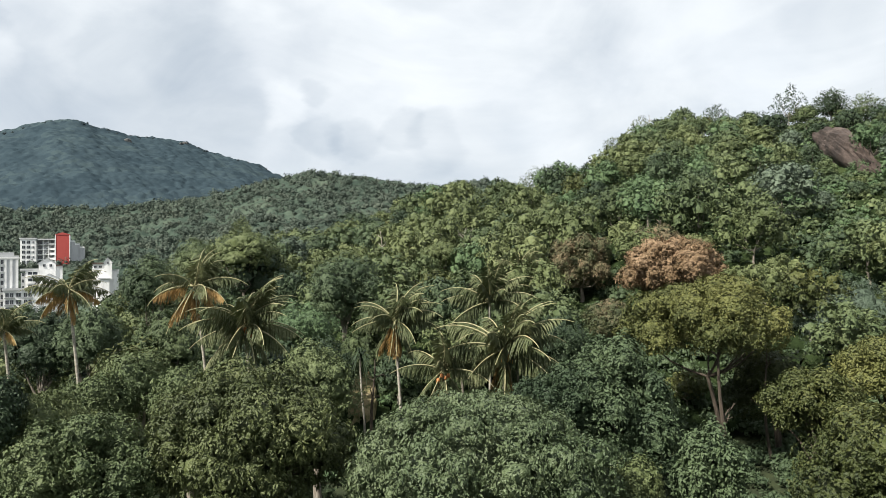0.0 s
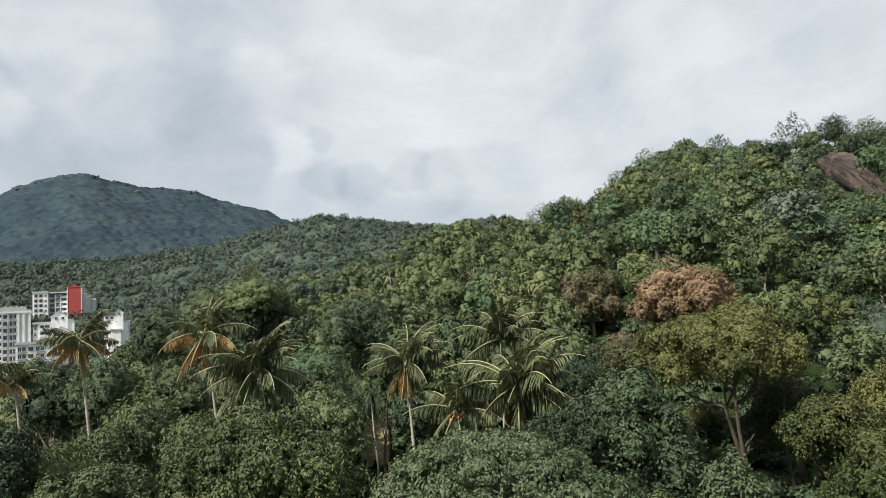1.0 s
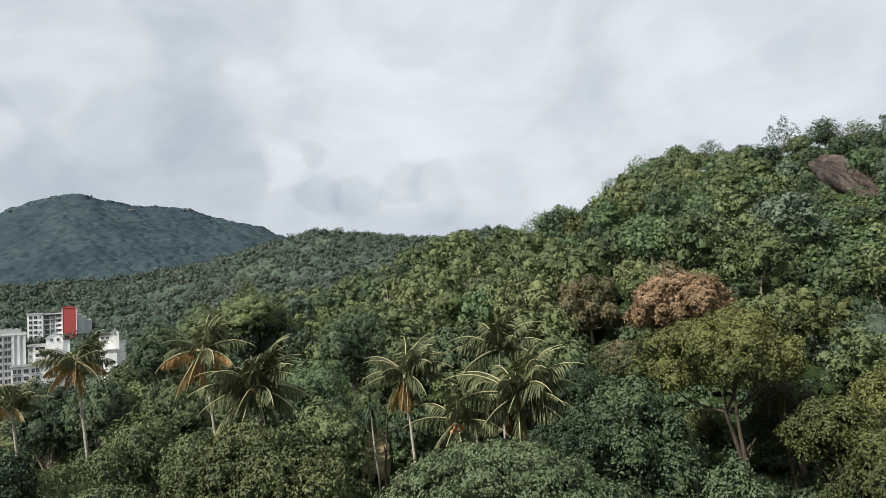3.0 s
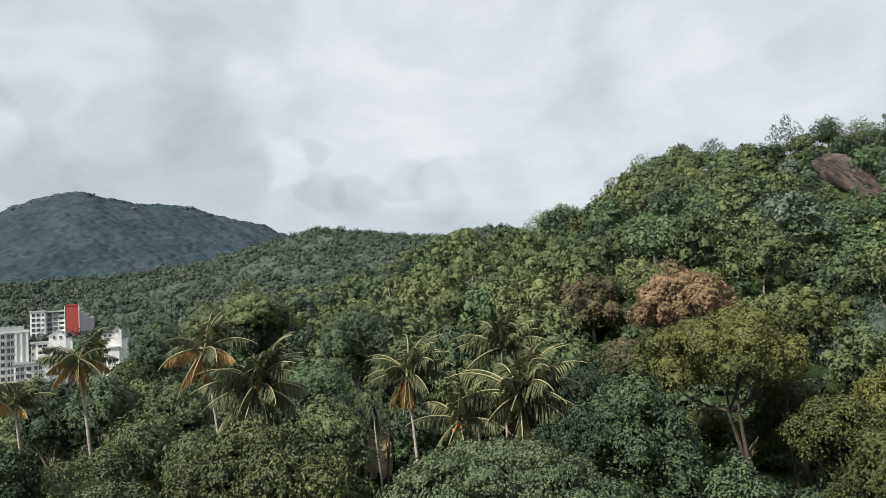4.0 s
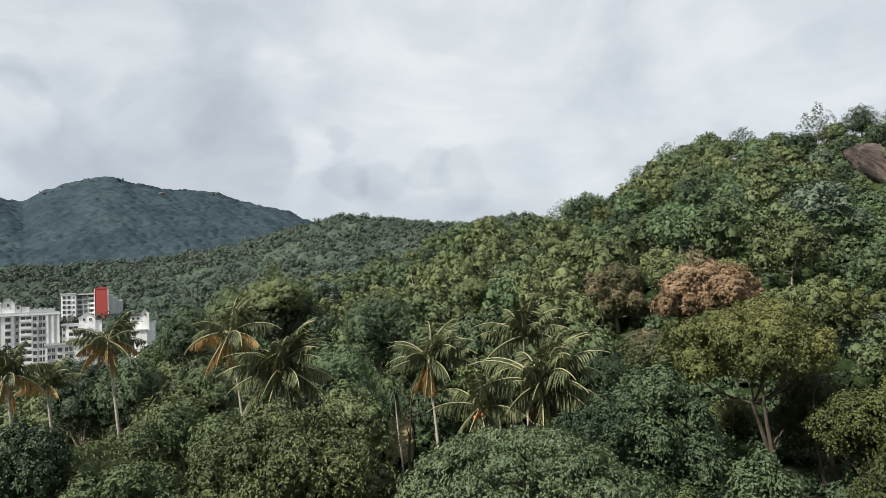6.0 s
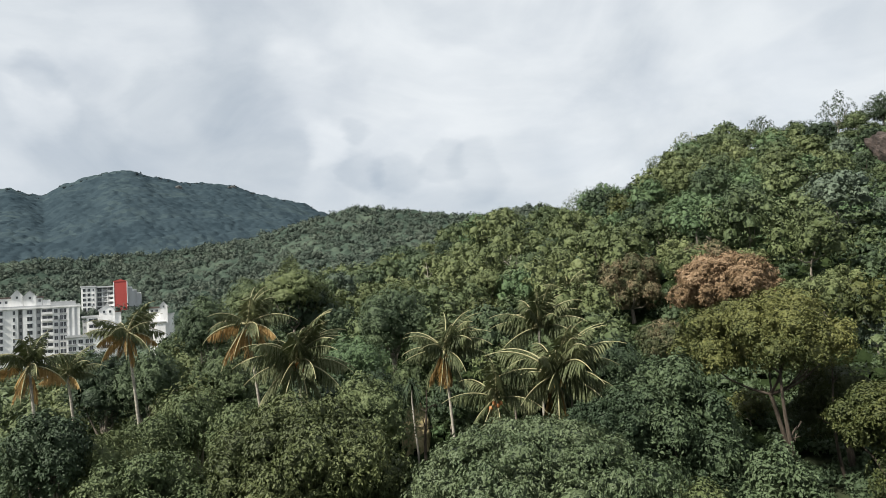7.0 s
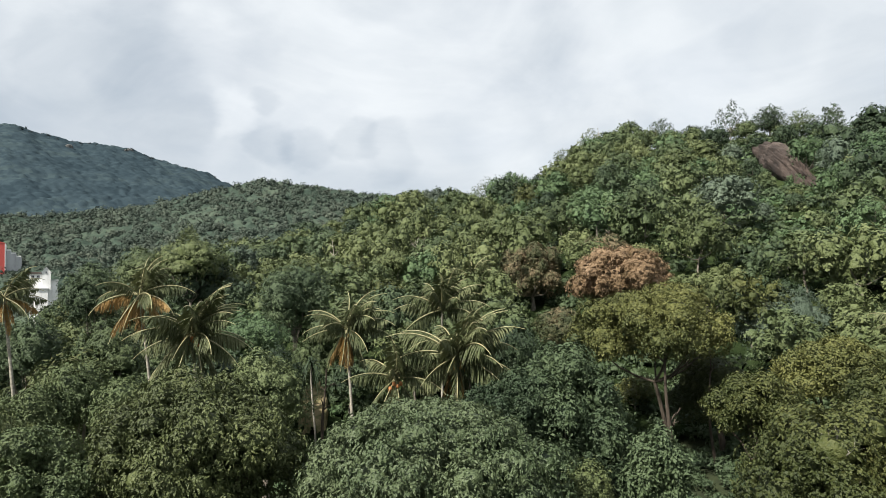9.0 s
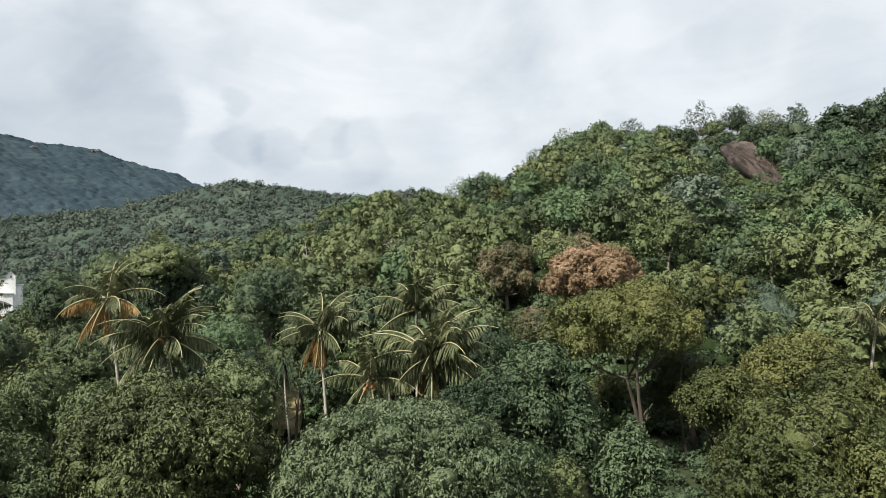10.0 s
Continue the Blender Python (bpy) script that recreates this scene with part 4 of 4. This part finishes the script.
def far_crowns(name, label, leaf, b0, b1, r0, r1, gap, tries, height, tufts, size, seed):
    """Distant forest: rough leafy crowns packed side by side."""
    r = np.random.default_rng(seed)
    shapes = [crown(r, 1.0, r.uniform(0.6, 0.95), 4, tufts, size, 0.42, 3, 0.15, 0.66, 0.44, 0.2, 0.6, True, 1)[:2] for _ in range(8)]
    pieces = []
    for b, d, x, y in spread_points(b0, b1, r0, r1, gap, tries, seed + 1):
        v, f = shapes[int(r.integers(8))]
        s = height * r.uniform(0.55, 1.15)
        a = r.uniform(0, 6.28)
        turn = np.array([[math.cos(a), math.sin(a), 0], [-math.sin(a), math.cos(a), 0], [0, 0, 1]])
        pieces.append((v @ turn * s + np.array((x, y, float(land(x, y)) + s * 0.42)), f))
    v, f = join(pieces)
    return tagged(new(name, mesh_of(name, v, f, LEAF[leaf], True)), label, "woods", kind="stuff")


def undergrowth():
    """Low bushes and creepers that cover the valley floor and the lower slopes."""
    r = np.random.default_rng(77)
    near = [crown(r, 1.0, 0.7, 4, 50, 0.24, 0.36, 4, 0.3, 0.66, 0.45, 0.0, 0.5, True, 1)[:2] for _ in range(6)]
    far = [crown(r, 1.0, 0.7, 3, 30, 0.26, 0.40, 4, 0.3, 0.66, 0.5, 0.1, 0.5, True, 1)[:2] for _ in range(6)]
    pieces = {"mid": [], "deep": [], "vine": []}
    spots = [(near, 0.7, 1.5, q) for q in spread_points(-48, 44, 24, 84, 2.2, 6000, 78)]
    spots += [(far, 1.3, 2.4, q) for q in spread_points(-46, 38, 84, 215, 4.6, 7000, 80)]
    spots += [(far, 1.0, 2.0, q) for q in spread_points(-36, -26.5, 95, 226, 2.4, 2800, 79)]
    spots += [(near, 0.6, 1.3, q) for q in spread_points(-32, -13, 36, 66, 1.7, 2500, 83)]
    spots += [(near, 1.0, 1.9, q) for q in spread_points(-23, 4, 64, 106, 3.0, 1500, 85)]
    for shapes, s0, s1, (b, d, x, y) in spots:
        if (6.2 < b < 8.6 and 62 < d < 78) or (-31.9 < b < -30.2 and 148 < d < 178):
            continue
        v, f = shapes[int(r.integers(6))]
        s = r.uniform(s0, s1)
        # only dark leaves in this sector: the valley's shade put into the colour
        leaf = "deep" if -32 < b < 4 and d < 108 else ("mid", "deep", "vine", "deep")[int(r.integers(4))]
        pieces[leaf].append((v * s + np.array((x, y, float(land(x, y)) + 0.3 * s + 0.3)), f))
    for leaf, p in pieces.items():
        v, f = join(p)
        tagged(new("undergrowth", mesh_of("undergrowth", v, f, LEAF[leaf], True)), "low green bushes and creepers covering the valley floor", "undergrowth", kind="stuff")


hill_woods()
undergrowth()
far_crowns("ridge_woods", "grey-green forest crowns covering the middle ridge, haze mixed into their colour", "ridge", -4, 43, 420, 650, 5.8, 12000, 5.6, 80, 0.22, 61)
canopy("ridge_canopy", "grey-green forest canopy of the middle ridge, haze mixed into its colour", RIDGE_HAZED, -5, 44, 405, 655, 1.7, 6.2, 4.0, 31)
canopy("mountain_woods", "blue-green forest covering the far mountain, haze mixed into its colour", MOUNTAIN_HAZED, 7, 46, 900, 1520, 2.8, 11.0, 4.2, 41)
far_crowns("summit_woods", "dark trees along the crest of the far mountain, haze mixed into their colour", "summit", 9, 40, 1470, 1512, 15.0, 900, 4.4, 60, 0.22, 63)
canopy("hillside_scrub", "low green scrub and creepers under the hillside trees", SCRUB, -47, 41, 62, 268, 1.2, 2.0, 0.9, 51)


# ---------------------------------------------------------------- the town beyond the trees
def paint(name, base, spread=0.12, rough=0.7):
    lo, hi = tuple(c * (1 - spread * 2.2) for c in base), tuple(min(1, c * (1 + spread)) for c in base)
    return rough_material(name, ((0.25, lo), (0.5, base), (0.8, hi)), 0.25, rough=rough, bump=0.05, stretch=(1, 1, 0.35))


WHITE = paint("white_render", (0.74, 0.74, 0.73))
GREY = paint("grey_render", (0.42, 0.43, 0.44))
RED = paint("red_render", (0.34, 0.058, 0.05), 0.10)
ROOF = paint("dark_roof_tiles", (0.10, 0.075, 0.065), 0.25)
FRAME = paint("window_frame_paint", (0.30, 0.31, 0.32))
gm, gt = material("window_glass")
gb = add(gt, "ShaderNodeBsdfPrincipled", {"Base Color": (0.02, 0.025, 0.03, 1), "Roughness": 0.08, "Specular IOR Level": 0.6})
add(gt, "ShaderNodeOutputMaterial", {"Surface": gb.outputs[0]})
GLASS = gm


def box(bm, x0, x1, y0, y1, z0, z1):
    m = Matrix.Translation(((x0 + x1) / 2, (y0 + y1) / 2, (z0 + z1) / 2)) @ Matrix.Diagonal((x1 - x0, y1 - y0, z1 - z0, 1))
    bmesh.ops.create_cube(bm, size=1, matrix=m)


def boxes(name, rows, mat, parent, label=""):
    bm = bmesh.new()
    for row in rows:
        box(bm, *row)
    return part(name, bm, mat, parent, label)


def gable(name, x0, x1, y0, y1, z0, z1, ridge, mat, parent, roof=ROOF):
    """A house body whose gable faces the front, and its two roof slopes."""
    bm = bmesh.new()
    xm = (x0 + x1) / 2
    pts = [(x0, z0), (x1, z0), (x1, z1), (xm, ridge), (x0, z1)]
    a = [bm.verts.new((x, y0, z)) for x, z in pts]
    c = [bm.verts.new((x, y1, z)) for x, z in pts]
    bm.faces.new(a)
    bm.faces.new(c[::-1])
    for k in range(5):
        bm.faces.new((a[k], c[k], c[(k + 1) % 5], a[(k + 1) % 5]))
    part(name, bm, mat, parent)
    if roof:
        for s, xe in ((-1, x0), (1, x1)):
            bm = bmesh.new()
            dx, dz = xe + s * 0.45 - xm, (z1 - ridge) * (abs(xe - xm) + 0.45) / abs(xe - xm)
            q = [(xm, ridge), (xm + dx, ridge + dz)]
            lo = [bm.verts.new((x, y, z + 0.03)) for y in (y0 - 0.3, y1 + 0.3) for x, z in q]
            hi = [bm.verts.new((x, y, z + 0.28)) for y in (y0 - 0.3, y1 + 0.3) for x, z in q]
            for f in ((0, 1, 3, 2), (4, 6, 7, 5)):
                bm.faces.new([(lo + hi)[k] for k in f])
            for p, r in ((0, 1), (1, 3), (3, 2), (2, 0)):
                bm.faces.new((lo[p], lo[r], hi[r], hi[p]))
            part("roof", bm, roof, parent)


WINDOW_MESH = {}


def window(parent, x, z, w, h, y=0.0, hood=False):
    """A framed window that stands on the wall face, with its pane."""
    key = (round(w, 2), round(h, 2), hood)
    if key not in WINDOW_MESH:
        bm = bmesh.new()
        t = 0.09
        for r in ((-w / 2, w / 2, -0.12, 0.02, h / 2 - t, h / 2), (-w / 2, w / 2, -0.2, 0.02, -h / 2, -h / 2 + t),
                  (-w / 2, -w / 2 + t, -0.12, 0.02, -h / 2 + t, h / 2 - t), (w / 2 - t, w / 2, -0.12, 0.02, -h / 2 + t, h / 2 - t),
                  (-0.05, 0.05, -0.10, 0.02, -h / 2 + t, h / 2 - t)):
            box(bm, *r)
        if hood:
            box(bm, -w / 2 - 0.15, w / 2 + 0.15, -0.55, 0.02, h / 2 + 0.02, h / 2 + 0.14)
        fm = bpy.data.meshes.new("window")
        bm.to_mesh(fm)
        bm.free()
        fm.materials.append(FRAME)
        bm = bmesh.new()
        box(bm, -w / 2 + t, w / 2 - t, -0.03, 0.01, -h / 2 + t, h / 2 - t)
        pm = bpy.data.meshes.new("pane")
        bm.to_mesh(pm)
        bm.free()
        pm.materials.append(GLASS)
        WINDOW_MESH[key] = fm, pm
    fm, pm = WINDOW_MESH[key]
    ob = child("window", fm, parent)
    ob.matrix_basis = pose(x, y, z)
    child("pane", pm, ob)


def balcony(parent, x0, x1, z, y=0.0):
    """Slab, parapet and slim divider before dark panes that stand for the shaded opening."""
    b = boxes("balcony", [(x0, x1, y - 1.1, y + 0.02, z - 0.12, z), (x0, x1, y - 1.1, y - 0.98, z, z + 0.95), (x0, x0 + 0.14, y - 0.98, y + 0.02, z, z + 0.95),
                          (x1 - 0.14, x1, y - 0.98, y + 0.02, z, z + 0.95)], WHITE, parent)
    w = x1 - x0
    # flat dark panes in place of the recess and its shade
    boxes("pane", [(x0 + 0.2, x0 + w * 0.45, y - 0.06, y + 0.01, z + 0.1, z + 2.25), (x0 + w * 0.5, x1 - 0.2, y - 0.06, y + 0.01, z + 0.1, z + 2.25)], GLASS, b)


def site(name, b, dist, label, category="building", turn=0):
    x, y = bearing(b, dist)
    ob = tagged(new(name), label, category)
    ob.matrix_world = pose(x, y, 0, 0, 0, b + turn)
    return ob


def white_block():
    t = site("apartment_building", 34.4, 340, "white ten-storey apartment block with gabled penthouses and balconies")
    boxes("wall", [(-7.9, -3.0, 0, 8, 5, 46.4)], WHITE, t)
    boxes("wall", [(-3.0, -1.2, 0.9, 8, 5, 46.4)], GREY, t, "grey recessed strip")
    boxes("wall", [(-1.2, 13.6, 0, 8, 5, 46.4)], WHITE, t)
    # grey here puts the shade of the recess into the wall colour
    boxes("wall", [(-9.5, -7.9, 2.4, 8, 5, 46.4)], GREY, t, "grey recessed strip")
    boxes("wall", [(-30, -9.5, 0, 8, 5, 46.4)], WHITE, t)
    boxes("cornice", [(-30.4, 14.0, -0.5, 8.3, 46.4, 47.0)], WHITE, t)
    boxes("roof", [(-30.2, 13.8, -0.25, 8.4, 47.0, 47.7)], GREY, t, "flat grey roof slab")
    boxes("tank_room", [(-0.4, 2.5, 2, 7.6, 47.7, 50.2)], WHITE, t)
    boxes("parapet", [(2.52, 12.1, 0.3, 0.6, 47.7, 49.1)], GREY, t)
    for x in (4.4, 6.4, 8.4, 10.4):
        boxes("vent_stack", [(x - 0.25, x + 0.25, 2.0, 2.5, 47.7, 49.5)], WHITE, t)
    gable("penthouse", -12.0, -7.8, 1.5, 7.8, 47.7, 52.3, 54.8, WHITE, t, GREY)
    boxes("penthouse", [(-18.6, -12.02, 3.0, 7.8, 47.7, 51.4)], WHITE, t)
    boxes("roof", [(-19.0, -12.04, 2.4, 8.2, 51.4, 52.0)], ROOF, t, "dark tiled roof")
    gable("penthouse", -7.6, -2.8, 1.5, 7.8, 47.7, 51.8, 54.2, WHITE, t, GREY)
    boxes("penthouse", [(-2.78, -0.5, 2.0, 7.8, 47.7, 51.2)], WHITE, t)
    boxes("roof", [(-2.76, -0.1, 1.6, 8.2, 51.2, 51.8)], ROOF, t, "dark tiled roof")
    for x, z, y in ((-9.9, 51.6, 1.5), (-5.2, 51.2, 1.5), (-1.6, 50.0, 2.0), (-16.0, 49.8, 3.0), (-13.8, 49.8, 3.0)):
        window(t, x, z, 0.9, 1.1, y)
    for x in (9.0, 11.0, 13.2):
        boxes("rib", [(x - 0.3, x + 0.3, -0.4, 0.02, 5.2, 46.3)], WHITE, t)
    # flat grey strips on the wall draw the shade of two grooves
    for x in (10.0, 12.1):
        boxes("groove", [(x - 0.45, x + 0.45, -0.04, 0.02, 5.2, 46.0)], GREY, t, "flat grey strip standing for a groove in shade")
    boxes("rib", [(5.4, 5.75, -0.35, 0.02, 5.2, 46.3)], GREY, t)
    for k in range(11):
        z = 45.0 - 2.93 * k
        window(t, -5.3, z, 2.0, 1.7, 0, True)
        window(t, -2.1, z, 1.0, 1.5, 0.9)
        window(t, -8.7, z, 0.9, 1.6, 2.4)
        window(t, -11.0, z, 0.9, 1.6, 0)
        window(t, -16.0, z, 2.0, 1.7, 0, True)
        window(t, -21.5, z, 2.0, 1.7, 0, True)
        balcony(t, -0.9, 3.3, z - 1.3)
        window(t, 4.4, z, 1.4, 1.7)
        for x in (6.5, 7.8):
            window(t, x, z, 1.1, 1.9)
        boxes("ledge", [(5.9, 8.5, -0.5, 0.02, z - 1.3, z - 1.08)], GREY, t)


def stepped_block():
    t = site("apartment_building", 31.0, 352, "lower white apartment block behind the tall one")
    boxes("wall", [(-4.2, 8.1, 0, 9, 5, 42.0)], WHITE, t)
    boxes("wall", [(-5.9, -4.22, 1.5, 9, 5, 41.0)], GREY, t, "grey recessed strip")
    boxes("roof", [(-6.2, 8.5, -0.4, 9.2, 42.0, 42.8)], GREY, t)
    for k in range(9):
        z = 40.4 - 2.93 * k
        balcony(t, -3.4, 0.6, z - 1.3)
        for x, w in ((2.4, 1.8), (5.8, 2.0)):
            window(t, x, z, w, 1.6)
        window(t, -5.1, z, 0.9, 1.5, 1.5)
    t = site("apartment_building", 32.0, 333, "low white apartment wing with grey window bays and a flat roof")
    boxes("wall", [(-6.0, 6.8, 0, 6, 5, 32.6)], WHITE, t)
    boxes("roof", [(-6.4, 7.2, -0.5, 6.2, 32.6, 33.6)], GREY, t)
    boxes("wall", [(6.82, 11.6, 0.4, 6, 5, 34.6)], WHITE, t)
    boxes("roof", [(6.84, 12.0, 0.0, 6.3, 34.6, 35.2)], GREY, t)
    for k in range(7):
        z = 30.7 - 2.93 * k
        for x, w in ((-4.6, 1.3), (-3.0, 1.3), (1.9, 1.3), (3.5, 1.3)):
            window(t, x, z, w, 1.8)
        for x in (-3.8, 2.7):
            boxes("ledge", [(x - 1.8, x + 1.8, -0.45, 0.02, z - 1.25, z - 1.05)], GREY, t)
        window(t, -0.6, z, 1.7, 1.6, 0, True)
        window(t, 9.2, z, 2.6, 1.4, 0.4, True)


def gabled_houses():
    t = site("terrace_house", 30.2, 347, "white gabled town house above the flat roofs", "house")
    gable("wall", -4.0, 2.6, 3, 10, 5, 45.0, 47.2, WHITE, t, GREY)
    boxes("wing", [(2.62, 5.2, 3.4, 10, 5, 43.6)], WHITE, t)
    boxes("roof", [(2.64, 5.6, 3.0, 10.3, 43.6, 44.1)], ROOF, t)
    for x, z in ((-1.9, 44.0), (0.6, 44.0)):
        window(t, x, z, 1.1, 1.2, 3)
    t = site("terrace_house", 30.15, 338, "white house with a low gable beside the apartment wing", "house")
    gable("wall", -3.6, 3.2, 0, 8, 5, 37.6, 39.4, WHITE, t, GREY)
    for z in (36.2, 33.2, 30.2):
        for x in (-1.8, 1.4):
            window(t, x, z, 1.4, 1.3)


def far_tower(drop=-1.5):
    t = site("apartment_tower", 30.5, 500, "weathered white tower block with a red stair shaft", turn=-5)
    t.location.z = drop
    boxes("wall", [(-13.2, -4.8, 0, 14, 20, 72.6)], WHITE, t)
    boxes("wall", [(-4.8, 6.2, 4, 14, 20, 71.6)], GREY, t, "grey recessed gallery wall")
    boxes("roof", [(-13.6, -4.4, -0.4, 14.3, 72.6, 73.4)], GREY, t)
    boxes("roof", [(-4.4, 6.0, 0.0, 14.3, 72.0, 72.8)], GREY, t)
    boxes("stair_shaft", [(6.4, 14.0, -1, 10, 20, 75.2)], RED, t, "red painted stair shaft")
    boxes("trim", [(6.0, 6.4, -1.2, 10, 20, 75.2), (14.0, 14.3, -1.2, 10, 20, 75.2)], WHITE, t)
    gable("cap", 6.0, 14.3, -1.2, 10, 75.2, 75.5, 76.8, RED, t, None)
    for x0, z1 in ((14.32, 71.0), (17.0, 69.0), (19.8, 67.0)):
        boxes("step_wall", [(x0, x0 + 2.7, 3, 12, 20, z1)], GREY, t)
        boxes("step_rail", [(x0, x0 + 2.7, 2.8, 3.0, z1 + 0.02, z1 + 0.9)], WHITE, t)
    for k in range(9):
        z = 70.6 - 3.15 * k
        for x in (-11.4, -8.6):
            window(t, x, z, 1.7, 1.9, 0, True)
        window(t, -6.0, z, 1.0, 1.4, 0)
        window(t, -2.8, z, 2.2, 2.0, 4)
        window(t, 4.2, z, 1.4, 2.0, 4)
        boxes("gallery", [(-4.8, 6.0, 1.6, 4.0, z - 1.7, z - 1.4), (2.4, 6.0, 1.6, 1.8, z - 1.4, z - 0.3)], WHITE, t)
        boxes("stair_flight", [(-0.3 + 0.55 * q, 0.25 + 0.55 * q, 2.0, 3.2, z - 1.4 + 0.5 * q, z - 1.1 + 0.5 * q) for q in range(4)], WHITE, t)
    for x in (-4.6, -0.9, 2.0, 5.6):
        boxes("column", [(x, x + 0.4, 1.4, 1.9, 20, 72)], WHITE, t)


def hill_house():
    t = site("house", 26.72, 330, "white house with a gable and a dark-roofed wing above the trees", "house")
    gable("wall", 0.5, 3.7, 0, 9, 5, 43.6, 45.5, WHITE, t, GREY)
    boxes("wing", [(-4.0, 0.48, 1, 9, 5, 43.0)], WHITE, t)
    boxes("roof", [(-4.4, 0.46, 0.4, 9.4, 43.0, 43.6)], ROOF, t, "dark tiled roof")
    window(t, 2.1, 43.4, 0.7, 0.9)
    for x in (-2.8, -0.8):
        window(t, x, 41.8, 1.1, 1.0, 1)
    boxes("annex", [(3.72, 6.3, 1, 8, 5, 39.9)], WHITE, t)
    boxes("roof", [(3.74, 6.6, 0.6, 8.4, 39.9, 40.4)], GREY, t)
    boxes("porch", [(-1.2, 2.6, -3, -0.02, 5, 36.2)], WHITE, t)
    boxes("roof", [(-1.6, 3.0, -3.4, -0.04, 36.2, 36.7)], GREY, t)


white_block()
stepped_block()
gabled_houses()
far_tower()
hill_house()
